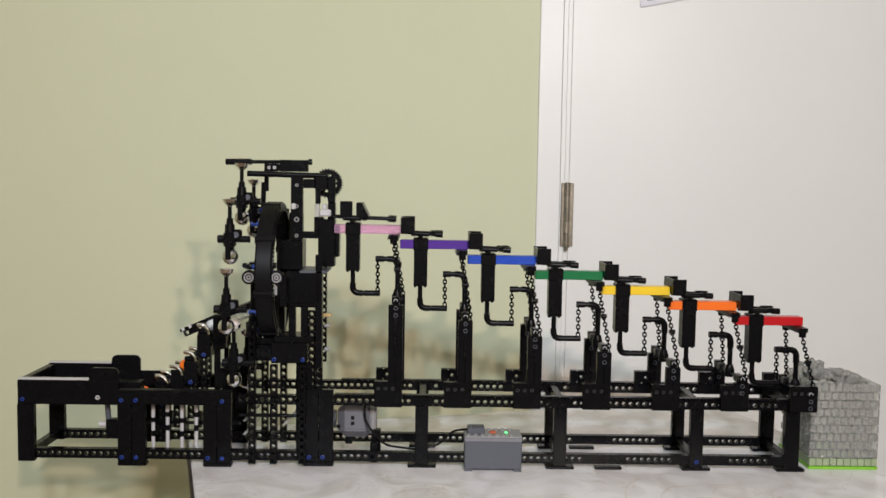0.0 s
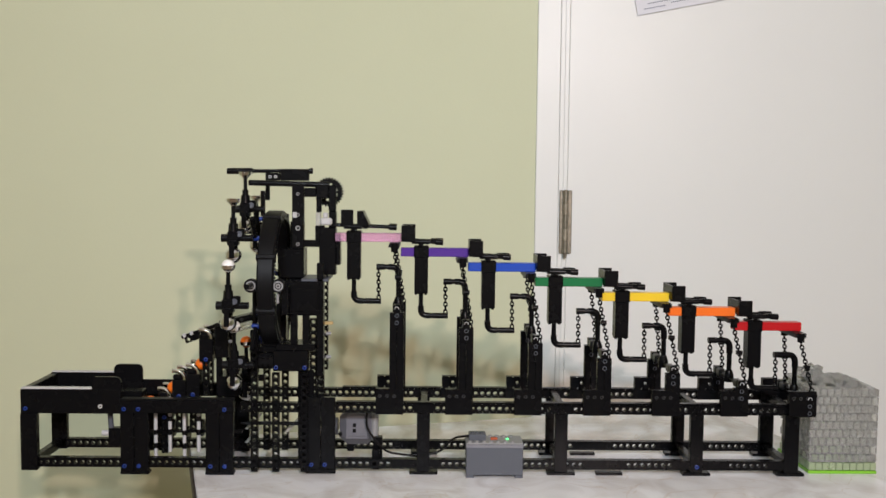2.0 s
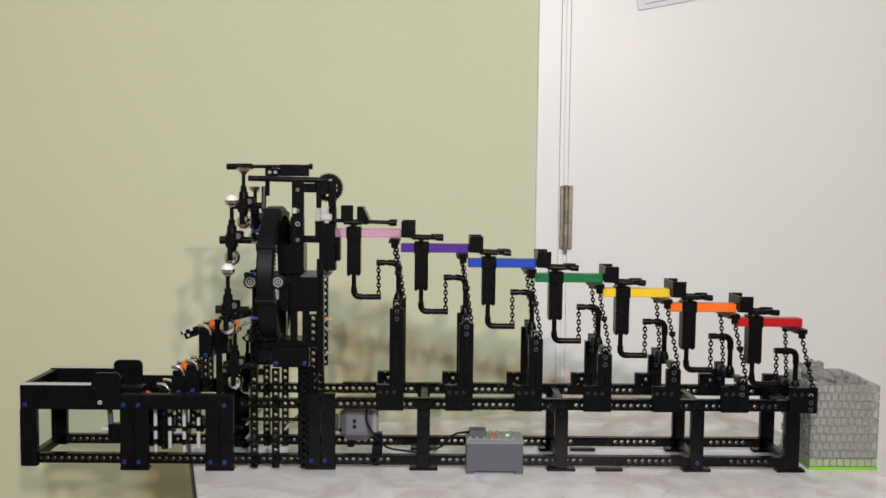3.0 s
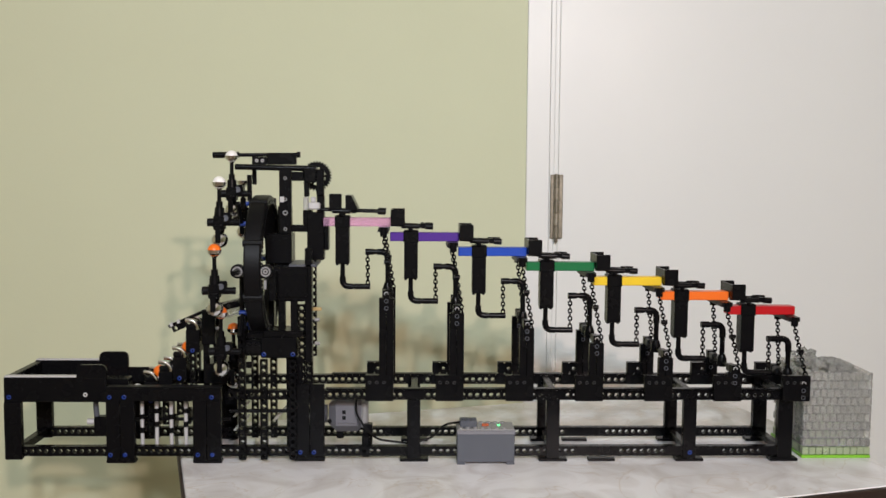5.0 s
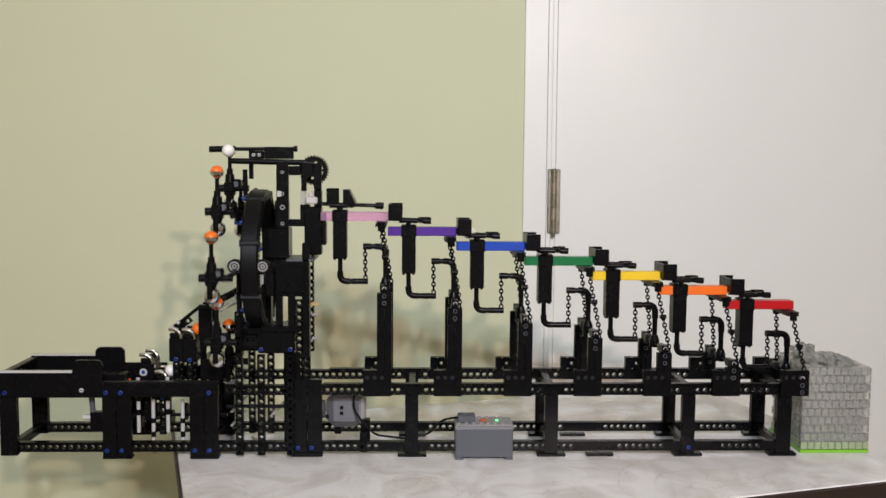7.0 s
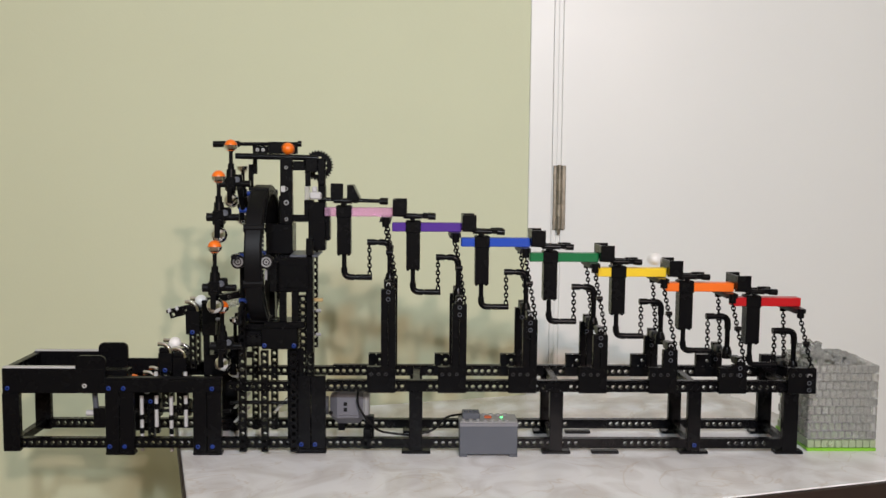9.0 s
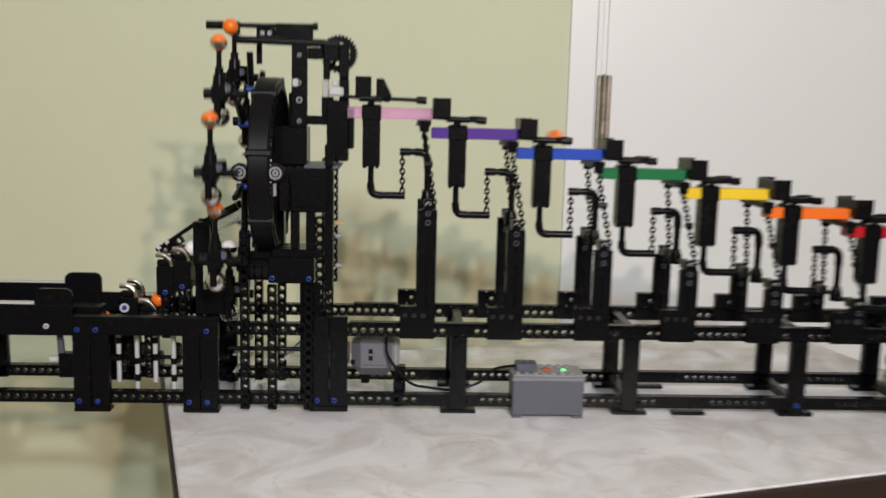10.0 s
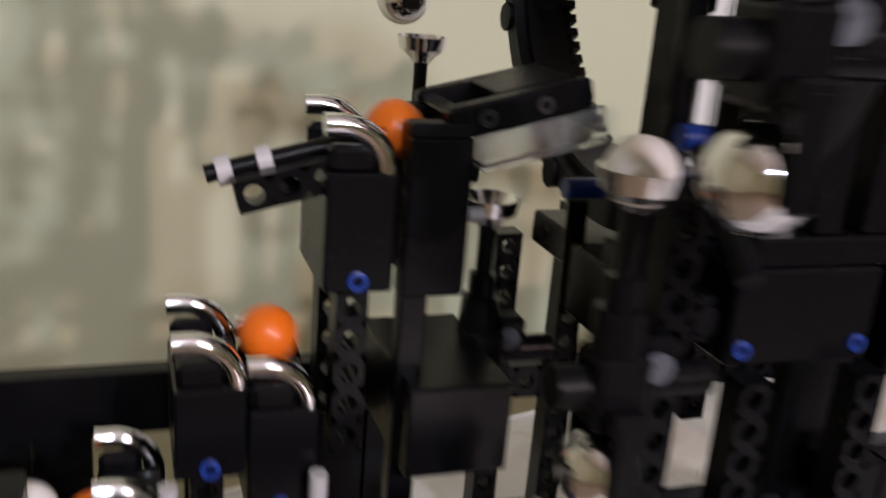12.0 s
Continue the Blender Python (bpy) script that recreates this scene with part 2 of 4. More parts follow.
    def mesh(self, name):
        me = bpy.data.meshes.new(name)
        me.from_pydata([p * self.unit for p in self.v], [], self.f)
        bm = bmesh.new()
        bm.from_mesh(me)
        bmesh.ops.remove_doubles(bm, verts=bm.verts, dist=1e-6)
        bmesh.ops.recalc_face_normals(bm, faces=bm.faces)
        bm.to_mesh(me)
        bm.free()
        for p in me.polygons:
            p.use_smooth = True
        me.set_sharp_from_angle(angle=radians(32))
        me.update()
        return me


def thing(name, place, label, category, group="", kind=""):
    ob = new(name)
    ob.empty_display_size = 0.01
    ob.matrix_world = Matrix.Translation(place)
    return tagged(ob, label, category, group, kind)


def part(name, shape, mat, parent=None, label="", place=None):
    ob = new(name, shape.mesh(name))
    ob.data.materials.append(mat)
    ob.parent = parent
    if place is not None:
        ob.matrix_basis = Matrix.Translation(place)
    if label:
        ob["label"] = label
    return ob


def bent(points, r=0.9, steps=6):
    """A path with its corners rounded."""
    pts = [Vector(p) for p in points]
    out = [pts[0]]
    for a, b, c in zip(pts, pts[1:], pts[2:]):
        u, w = (a - b).normalized(), (c - b).normalized()
        for k in range(steps + 1):
            t = k / steps
            out.append((b + u * r) * (1 - t) ** 2 + b * 2 * t * (1 - t) + (b + w * r) * t ** 2)
    return out + [pts[-1]]


# ---- room ----
def slab(name, x0, x1, y0, y1, z0, z1, mat, label, category, parent=None, kind="structure", c=0.001):
    s = Shape(unit=1.0).box(x0, x1, y0, y1, z0, z1, c)
    ob = part(name, s, mat, parent, label)
    if parent is None:
        tagged(ob, label, category, kind=kind)
    return ob


WY = 1.482
slab("floor", -2.6, 2.4, -2.7, 1.62, -0.1, 0.0, FLOOR, "brown floor of the room", "floor")
slab("ceiling", -2.6, 2.4, -2.7, 1.62, 2.5, 2.6, CEIL, "white ceiling of the room", "ceiling")
slab("wall_north", -2.6, 0.216, WY, WY + 0.12, 0.0, 2.5, WALL, "pale green painted wall behind the machine", "wall")
slab("wall_over_door", 0.216, 1.10, WY, WY + 0.12, 2.06, 2.5, WALL, "pale green painted wall above the door", "wall")
slab("wall_beside_door", 1.10, 2.4, WY, WY + 0.12, 0.0, 2.5, WALL, "pale green painted wall beside the door", "wall")
slab("wall_west", -2.72, -2.6, -2.7, 1.62, 0.0, 2.5, WALL, "pale green painted side wall", "wall")
slab("wall_east", 2.4, 2.52, -2.7, 1.62, 0.0, 2.5, WALL, "pale green painted side wall", "wall")
slab("wall_south", -2.6, 2.4, -2.82, -2.7, 0.0, 2.5, WALL, "pale green painted wall facing the machine", "wall")

door = thing("door_1", (0.268, WY, 0.0), "closed white painted door with steel hinges", "door", kind="structure")
DO = Vector((0.268, WY, 0.0))


def room_part(name, x0, x1, y0, y1, z0, z1, mat, parent, origin, label="", c=0.001):
    return part(name, Shape(*origin, unit=1.0).box(x0, x1, y0, y1, z0, z1, c), mat, parent, label)


room_part("door_leaf", 0.2615, 1.03, WY - 0.004, WY + 0.036, 0.006, 2.03, DOORPAINT, door, DO, "flat white painted door leaf", 0.0008)
for hz in (1.016, 0.25, 1.80):
    plate = room_part("hinge", 0.2475, 0.2690, WY - 0.0105, WY - 0.0065, hz - 0.055, hz + 0.055, STEEL, door, DO, "worn steel hinge with paint marks")
    for k in range(5):
        z = hz - 0.055 + k * 0.022
        kn = Shape(*DO, unit=1.0).cyl((0.2575, WY - 0.013, z + 0.001), (0.2575, WY - 0.013, z + 0.021), 0.0052, seg=14)
        part("knuckle", kn, DARK_STEEL if k % 2 else STEEL, plate)
    part("hinge_pin", Shape(*DO, unit=1.0).cyl((0.2575, WY - 0.013, hz - 0.062), (0.2575, WY - 0.013, hz + 0.056), 0.003, seg=10), STEEL, plate)
frame_door = thing("door_frame", (0.23, WY, 0.0), "white painted wooden door frame with moulded casing", "door frame", kind="structure")
FO = Vector((0.23, WY, 0.0))
room_part("casing", 0.2055, 0.2455, WY - 0.005, WY + 0.004, 0.0, 2.09, DOORPAINT, frame_door, FO, "white moulded casing", 0.0012)
room_part("casing_step", 0.2458, 0.2530, WY - 0.006, WY + 0.05, 0.0, 2.06, DOORPAINT, frame_door, FO, "", 0.0005)
room_part("jamb", 0.2533, 0.2612, WY - 0.004, WY + 0.11, 0.0, 2.05, DOORPAINT, frame_door, FO, "", 0.001)
room_part("casing", 1.037, 1.09, WY - 0.016, WY + 0.004, 0.0, 2.09, DOORPAINT, frame_door, FO, "", 0.004)
room_part("head_casing", 0.2535, 1.037, WY - 0.016, WY + 0.004, 2.036, 2.09, DOORPAINT, frame_door, FO, "", 0.004)

# a sheet of paper with a line drawing, taped to the door
sheet = thing("paper_sheet", (0.46, WY - 0.006, 1.5), "white printed paper sheet taped to the door", "paper")
sheet.matrix_world = Matrix.Translation((0.3765, WY - 0.0075, 1.3725)) @ Matrix.Rotation(radians(-11.2), 4, "Y")
part("page", Shape(unit=1.0).box(0, 0.21, 0, 0.0006, 0, 0.297, 0.0001), PAPER, sheet)
for k, (a, b, w) in enumerate(((0.012, 0.05, 0.004), (0.02, 0.06, 0.012), (0.06, 0.1, 0.007), (0.085, 0.15, 0.02), (0.03, 0.045, 0.024))):
    part("printed_mark", Shape(unit=1.0).box(a, b, -0.0006, -0.0002, w + 0.004, w + 0.0055, 0.0001), INK, sheet)

# ---- table ----
TABLE_TURN = 15.8
table = thing("side_table", (-0.167, 0.600, ZT), "small table with a marbled laminate top and dark edge", "table")
table.matrix_world = Matrix.Translation((-0.167, 0.600, 0.0)) @ Matrix.Rotation(radians(TABLE_TURN), 4, "Z")
part("tabletop", Shape(unit=1.0).box(0.002, 0.751, 0.002, 0.438, 0.728, 0.750, 0.0015), MARBLE, table, "marbled cream laminate top")
for n, (x0, x1, y0, y1) in (("front_edge", (0, 0.753, -0.004, 0.002)), ("side_edge", (-0.001, 0.002, 0.002, 0.438)), ("side_edge", (0.751, 0.757, 0.002, 0.438))):
    part(n, Shape(unit=1.0).box(x0, x1, y0, y1, 0.735 if n == "side_edge" else 0.716, 0.7494, 0.001), MARBLE if x0 > 0.5 else EDGE, table, "" if x0 > 0.5 else "dark brown edge band")
part("back_edge", Shape(unit=1.0).box(0, 0.753, 0.4385, 0.444, 0.716, 0.7494, 0.001), MARBLE, table)
part("apron", Shape(unit=1.0).box(0.03, 0.72, 0.03, 0.41, 0.66, 0.728, 0.002), EDGE, table)
for x in (0.05, 0.70):
    for y in (0.05, 0.385):
        part("leg", Shape(unit=1.0).cyl((x, y, 0.001), (x, y, 0.66), 0.018, seg=14), EDGE, table)

# ---- base frame of the machine ----
PITCH = 0.98
base = thing("base_frame", at(0, 5, 0), "long black plastic beam frame with round holes", "frame")
BO = (0, 5, 0)


def bpart(name, shape, mat=BLACK, label=""):
    return part(name, shape, mat, base, label)


def sh():
    return Shape(*BO)


def pin(x, y, z, parent, origin, mat=BLUE, r=0.3, label="blue connector pin"):
    s = Shape(*origin)
    s.lathe((x, y, z), (0, -1, 0), [(0, r), (0.10, r), (0.12, r * 0.85), (0.12, r * 0.5), (-0.05, r * 0.42), (-0.05, 0)], 14)
    return part("pin", s, mat, parent, label)


for y in (0.0, 10.0):
    # bottom and top runs, in bricks of 16 holes, some of them plugged
    for z in (0.82, 8.82):
        x, left = -53.56, 111
        if z > 5:
            x, left = -24.0, 81
        while left > 0:
            n = min(16, left)
            bpart("beam", sh().beam((x, y, z), n, "x", PITCH, 1.36, 1.0, 0.31, ((-3.0, 4.7), (24.6, 31.0), (38.0, 45.4), (51.5, 57.0)) if z < 5 else ((0.5, 3.3), (20.2, 22.8), (39.6, 42.2), (52.5, 57.0))))
            x += n * PITCH + 0.015
            left -= n
    bpart("top_rail", sh().box(-10.4, 55.4, y, y + 1.0, 10.2, 10.42, 0.04))
for x in (1.0, 20.6, 40.0, 53.5):
    for y in (-0.05, 10.0):
        bpart("leg", sh().box(x, x + (2.1 if x > 50 else 1.85), y, y + 1.05, 0.42, 8.82, 0.08))
        bpart("foot_plate", sh().box(x - 1.0, x + 3.0, y - 0.03, y + 1.6, 0.0, 0.42, 0.06))
    bpart("cross_beam", sh().box(x + 0.5, x + 1.5, 1.05, 10.0, 0.9, 1.95, 0.06))
    bpart("cross_beam", sh().box(x + 0.5, x + 1.5, 1.05, 10.0, 9.0, 10.05, 0.06))
bpart("foot_plate", sh().box(26.6, 30.4, -0.03, 1.1, 0.0, 0.42, 0.06))
bpart("foot_plate", sh().box(24.4, 28.2, 9.98, 11.05, 0.0, 0.42, 0.06))
pin(41.0, -0.06, 1.3, base, BO)

# ---- hopper and step lift ----
lift = thing("step_lift", at(-40, 5, 0), "black plastic step lift with hopper tray and push rods", "machine")
LO = (-40, 5, 0)


def lsh():
    return Shape(*LO)


def lpart(name, shape, mat=BLACK, label="", parent=None):
    return part(name, shape, mat, parent or lift, label)


lpart("tray_front", lsh().box(-54.3, -40.4, -1.0, 0.0, 8.7, 12.1, 0.08))
# grey tile caps, the glint along the tray's top faces put into their colour
lpart("tray_front_cap", lsh().box(-54.2, -44.2, -0.9, 0.0, 12.104, 12.35, 0.05), LIGHT, "grey tile strip with the top face's glint in it")
lpart("tray_back", lsh().box(-54.3, -43.0, 10.0, 11.0, 9.6, 12.3, 0.08))
lpart("tray_back_cap", lsh().box(-54.2, -43.0, 10.0, 10.9, 12.304, 12.5, 0.05), LIGHT, "grey tile strip with the top face's glint in it")
lpart("back_rail", lsh().box(-42.98, -25.0, 10.0, 11.0, 9.4, 10.85, 0.08))
lpart("tray_side", lsh().box(-54.3, -53.3, 0.0, 10.0, 9.0, 12.2, 0.08))
tf = lsh()
tf.add([(-53.3, 0, 9.5), (-40.5, 0, 8.95), (-40.5, 10, 8.95), (-53.3, 10, 9.5), (-53.3, 0, 9.2), (-40.5, 0, 8.65), (-40.5, 10, 8.65), (-53.3, 10, 9.2)],
       [[0, 1, 2, 3], [4, 7, 6, 5], [0, 4, 5, 1], [3, 2, 6, 7], [1, 5, 6, 2], [0, 3, 7, 4]])
lpart("tray_floor", tf, DARK, "sloped dark tray floor")
for y in (-1.0, 10.0):
    lpart("leg", lsh().box(-54.4, -52.1, y, y + 1.0, 0.6, 8.69, 0.08))
lpart("side_beam", lsh().box(-53.8, -52.8, 0.0, 10.0, 0.9, 2.1, 0.06))


def rounded_flap(x0, x1, y, z0, z1, r=0.8):
    s = lsh()
    prof = [(x0, z0), (x1, z0)]
    for k in range(6):
        a = math.pi / 2 * k / 5
        prof.append((x1 - r + r * math.cos(a), z1 - r + r * math.sin(a)))
    for k in range(6):
        a = math.pi / 2 + math.pi / 2 * k / 5
        prof.append((x0 + r + r * math.cos(a), z1 - r + r * math.sin(a)))
    n = len(prof)
    v = [(x, y, z) for x, z in prof] + [(x, y + 0.45, z) for x, z in prof]
    f = [list(range(n)), [n + k for k in range(n)][::-1]] + [[k, (k + 1) % n, n + (k + 1) % n, n + k] for k in range(n)]
    return s.add(v, f)


lpart("flap", rounded_flap(-44.2, -40.0, 8.0, 10.4, 14.0), BLACK, "rounded black guide flap")
lpart("flap", rounded_flap(-44.4, -40.3, -0.95, 11.6, 13.9), BLACK, "rounded black guide flap")
fr = lsh()
fr.add([(-40.4, 3.4, 8.9), (-36.5, 3.4, 7.85), (-36.5, 8.4, 7.85), (-40.4, 8.4, 8.9), (-40.4, 3.4, 8.5), (-36.5, 3.4, 7.45), (-36.5, 8.4, 7.45), (-40.4, 8.4, 8.5)],
       [[0, 1, 2, 3], [4, 7, 6, 5], [0, 4, 5, 1], [3, 2, 6, 7], [1, 5, 6, 2], [0, 3, 7, 4]])
lpart("feed_ramp", fr)
lpart("feed_rail", lsh().box(-43.6, -38.0, 1.0, 3.3, 9.2, 11.5, 0.1))
lpart("feed_rail", lsh().box(-40.4, -34.0, 8.5, 9.0, 9.4, 11.6, 0.06))
for x in (-40.5, -28.6):
    for y in (-1.0, 11.0):
        lpart("side_plate", lsh().box(x, x + 1.85, y, y + 0.98, 0.5, 10.3, 0.06))
        lpart("side_plate", lsh().box(x + 1.9, x + 3.85, y + 0.06, y + 0.98, 0.5, 10.3, 0.06))
        lpart("foot_plate", lsh().box(x - 0.05, x + 3.9, y, y + 1.4, 0.1, 0.5, 0.05))
lpart("cross_rail", lsh().box(-40.5, -24.7, -0.98, 0.0, 8.8, 10.6, 0.08))
lpart("cross_rail", lsh().box(-40.5, -24.7, -0.9, 0.4, 10.62, 10.85, 0.05), DARK, "dark top tile strip")
lpart("cross_rail", lsh().box(-40.5, -24.7, 10.0, 10.98, 8.8, 10.6, 0.08))
for x, z in ((-40, 9.4), (-38, 9.4), (-40, 1.3), (-38, 1.3), (-26, 9.4), (-26, 1.3), (-28, 1.3)):
    pin(x + 0.05, -1.0, z, lift, LO)
pin(-53.6, -1.0, 9.4, lift, LO)
pin(-43.2, -1.0, 9.75, lift, LO, LIGHT, 0.3, "light grey connector pin")
# crank under the tray
lpart("crank_post", lsh().cyl((-42.6, 2, 4.2), (-42.9, 2, 8.8), 0.38), GREY, "dark grey crank rod")
lpart("crank_hub", lsh().cyl((-44.0, 2, 5.2), (-42.0, 2, 5.2), 0.42), LIGHT, "light grey axle hub")
lpart("crank_block", lsh().box(-43.0, -40.4, 1.5, 2.8, 3.2, 6.0, 0.1))
# cam shaft
lpart("cam_shaft", lsh().cyl((-40.0, 4.5, 4.9), (-24.5, 4.5, 4.9), 0.24), DARK, "dark axle")
for k in range(4):
    lpart("cam", lsh().cyl((-36.9 + 2.05 * k, 4.5, 4.9 + (0.5 if k % 2 else -0.5)), (-36.3 + 2.05 * k, 4.5, 4.9 + (0.5 if k % 2 else -0.5)), 1.25, seg=20), BLACK)

# moving steps: X, rest height, direction of the swing
STEPS = [(-36.4, 12.35, 0.95), (-34.3, 13.0, -1), (-32.3, 15.9, 1), (-30.4, 19.0, -1)]
step_parts = []
for k, (x, z, way) in enumerate(STEPS):
    o = (x, 4.7, z)
    low = (4.4, 4.0, 4.6, 4.6)[k]
    mov = part("step_column", Shape(*o).box(x + 0.05, x + 2.0, 2.9, 6.6, z - low, z - 1.25, 0.08), BLACK, lift, "black moving step column", (Vector(o) - Vector(LO)) * U)
    step_parts.append((mov, Vector(o) - Vector(LO), way))
    for y in (3.25, 6.25):
        R = 1.3
        arc = [(x + 0.45 + R * math.sin(a), y, z - R + R * math.cos(a)) for a in [math.pi / 2 * j / 10 for j in range(11)]]
        part("chrome_arc", Shape(*o).sweep([(x, y, z)] + arc + [(x + 0.45 + R, y, z - R - 0.55)], 0.31, 14), CHROME, mov, "curved chrome guide tube")
        part("arc_core", Shape(*o).box(x + 0.1, x + 1.35, y - 0.28, y + 0.28, z - 1.3, z - 0.5, 0.2), BLACK, mov)
    part("floor_plate", Shape(*o).box(x + 0.2, x + 1.9, 3.6, 5.9, z - 1.25, z - 0.95, 0.05), DARK, mov)
    part("rod_column", Shape(*o).beam((x + 0.5, 3.1, z - low - 5.0), 5, "z", 1.0, 0.9, 0.9, 0.29), BLACK, mov)
    part("rod_column", Shape(*o).beam((x + 0.5, 5.6, z - low - 5.0), 5, "z", 1.0, 0.9, 0.9, 0.29), BLACK, mov)
    rx = -36.5 + 2.05 * k
    for (za, zb, r, m) in ((1.4, 3.9, 0.27, LIGHT), (3.9, 4.7, 0.34, BLACK), (4.7, 5.9, 0.27, LIGHT), (5.9, 6.6, 0.34, BLACK), (6.6, 9.2, 0.27, LIGHT)):
        part("push_rod", Shape(*o).cyl((rx, 2.4, za), (rx, 2.4, zb), r), m, mov, "light grey push rod" if m is LIGHT else "")
    ps = Shape(*o)
    ps.lathe((x + 1.0, 2.9, z - low + 0.35), (0, -1, 0), [(0, 0.3), (0.10, 0.3), (0.12, 0.25), (0.12, 0.15), (-0.05, 0.12), (-0.05, 0)], 14)
    part("pin", ps, BLUE, mov, "blue connector pin")
    if k == 0:
        part("grey_ring", Shape(*o).lathe((x + 0.55, 2.9, z - 2.45), (0, -1, 0), [(0, 0.52), (0.14, 0.52), (0.14, 0.3), (0.12, 0.28)], 18), LIGHT, mov, "light grey ring")
        part("pin", Shape(*o).lathe((x + 0.55, 2.86, z - 2.45), (0, -1, 0), [(0, 0.3), (0.12, 0.28), (0.12, 0)], 14), BLUE, mov, "blue connector pin")
# lever that rocks on the chute box, its free end on the upper step
PIVOT = Vector((-28.2, 4.4, 20.5))
lever = part("lever", Shape(*PIVOT).cyl((-33.5, 4.4, 20.5), (-27.8, 4.4, 20.5), 0.25), BLACK, lift, "black rocking lever", (PIVOT - Vector(LO)) * U)
for x in (-33.2, -32.1):
    part("bush", Shape(*PIVOT).cyl((x, 4.4, 20.5), (x + 0.4, 4.4, 20.5), 0.42), LIGHT, lever, "light grey bush")
part("lever_arm", Shape(*PIVOT).beam((-32.9, 3.3, 19.5), 3, "x", 0.95, 0.9, 0.7, 0.28), BLACK, lever)
part("lever_joint", Shape(*PIVOT).box(-32.1, -31.2, 4.0, 4.8, 19.6, 20.3, 0.1), BLACK, lever)


# chute box that passes the balls on
lpart("chute_post", lsh().box(-28.0, -27.2, 3.3, 4.0, 8.0, 16.1, 0.06))
lpart("chute_post", lsh().box(-27.1, -26.5, 5.8, 6.5, 8.0, 16.1, 0.06))
for y in (3.0, 5.75):
    lpart("chute_box", lsh().box(-28.1, -26.25, y, y + 0.85, 16.0, 20.55, 0.08))
    lpart("chute_cap", lsh().box(-28.1, -26.3, y + 0.04, y + 0.81, 20.554, 20.95, 0.05), DARK, "dark tile cap")
lpart("chute_back", lsh().box(-26.9, -26.4, 3.85, 5.75, 16.0, 18.6, 0.08))
lpart("chute_lug", lsh().cyl((-26.2, 3.4, 18.3), (-25.7, 3.4, 18.3), 0.22), MIDLIGHT, "light grey stub")
lpart("chute_block", lsh().box(-27.8, -24.6, 2.4, 8.0, 10.5, 13.4, 0.08))

# rocking slide that drops the ball into a cup, black cheeks over a clear floor
SLIDE = Vector((-26.6, 5.0, 20.9))
slide = part("slide", Shape(*SLIDE).box(-27.0, -22.7, 3.1, 3.75, 20.5, 21.4, 0.1), BLACK, lift, "black rocking ball slide", (SLIDE - Vector(LO)) * U)
part("cheek", Shape(*SLIDE).box(-27.0, -22.7, 6.0, 6.65, 20.5, 21.4, 0.1), BLACK, slide)
part("slide_top", Shape(*SLIDE).box(-25.3, -23.0, 3.75, 6.0, 21.2, 21.42, 0.05), BLACK, slide, "glossy black tile")
part("slide_bridge", Shape(*SLIDE).box(-26.9, -26.3, 3.75, 6.0, 20.6, 21.2, 0.06), BLACK, slide)
part("slide_floor", Shape(*SLIDE).box(-26.2, -22.3, 3.3, 6.5, 19.35, 19.6, 0.06), CLEAR, slide, "clear plastic trough floor")
for y in (3.3, 6.3):
    part("trough_wall", Shape(*SLIDE).box(-26.2, -22.3, y, y + 0.2, 19.6, 20.5, 0.05), CLEAR, slide, "clear plastic trough wall")
for x in (-25.9, -24.2):
    part("slide_pin", Shape(*SLIDE).lathe((x, 3.1, 20.95), (0, -1, 0), [(0, 0.27), (0.06, 0.25), (0.06, 0.12), (0, 0.1)], 12), CHARCOAL, slide)

# ---- wheel tower ----
tower = thing("wheel_tower", at(-17, 5, 0), "black plastic lattice tower with a cup wheel", "machine")
TO = (-17, 5, 0)


def tsh():
    return Shape(*TO)


def tpart(name, shape, mat=BLACK, label="", parent=None):
    return part(name, shape, mat, parent or tower, label)


for x, y, z0, n in ((-22.3, -1.02, 0.6, 20), (-19.3, -1.02, 0.6, 14), (-15.3, -1.02, 0.6, 14), (-22.4, 10.0, 0.6, 15), (-19.6, 10.0, 0.6, 16), (-16.6, 10.0, 0.6, 15)):
    tpart("column", tsh().beam((x, y - 0.02, z0), n, "z", 1.0, 0.98, 0.96, 0.30))
for x, y, z0, n in ((-14.3, 1.2, 8.0, 14), (-13.25, 1.2, 8.0, 20), (-14.2, 8.6, 8.0, 20)):
    tpart("column", tsh().beam((x, y, z0), n, "z", 1.0, 0.98, 0.96, 0.30))
tpart("lattice_axle", tsh().cyl((-24.0, 1.4, 6.9), (-14.4, 1.4, 6.9), 0.25), BLACK)
for x, z in ((-23.9, 3.6), (-23.9, 5.6), (-18.1, 5.2)):
    s = tsh()
    s.add([(x, 3.2, z), (x + 1.9, 3.2, z + 1.9), (x + 1.9, 5.2, z + 1.9), (x, 5.2, z), (x + 0.35, 3.2, z - 0.1), (x + 2.2, 3.2, z + 1.75), (x + 2.2, 5.2, z + 1.75), (x + 0.35, 5.2, z - 0.1)],
          [[0, 1, 2, 3], [4, 7, 6, 5], [0, 4, 5, 1], [3, 2, 6, 7], [1, 5, 6, 2], [0, 3, 7, 4]])
    tpart("slope_pane", s, FROST, "frosted clear slope piece")
for x in (-14.6, -12.55):
    tpart("front_plate", tsh().box(x, x + 1.98, -0.12, 0.9, 0.7, 11.0, 0.07))
tpart("foot_plate", tsh().box(-14.7, -10.5, -0.14, 1.2, 0.1, 0.7, 0.05))
for x in (-14.9, -13.9, -12.0):
    pin(x, -0.12, 1.38, tower, TO)
tpart("gear_box", tsh().box(-19.3, -14.4, -0.1, 2.0, 14.7, 17.6, 0.1))
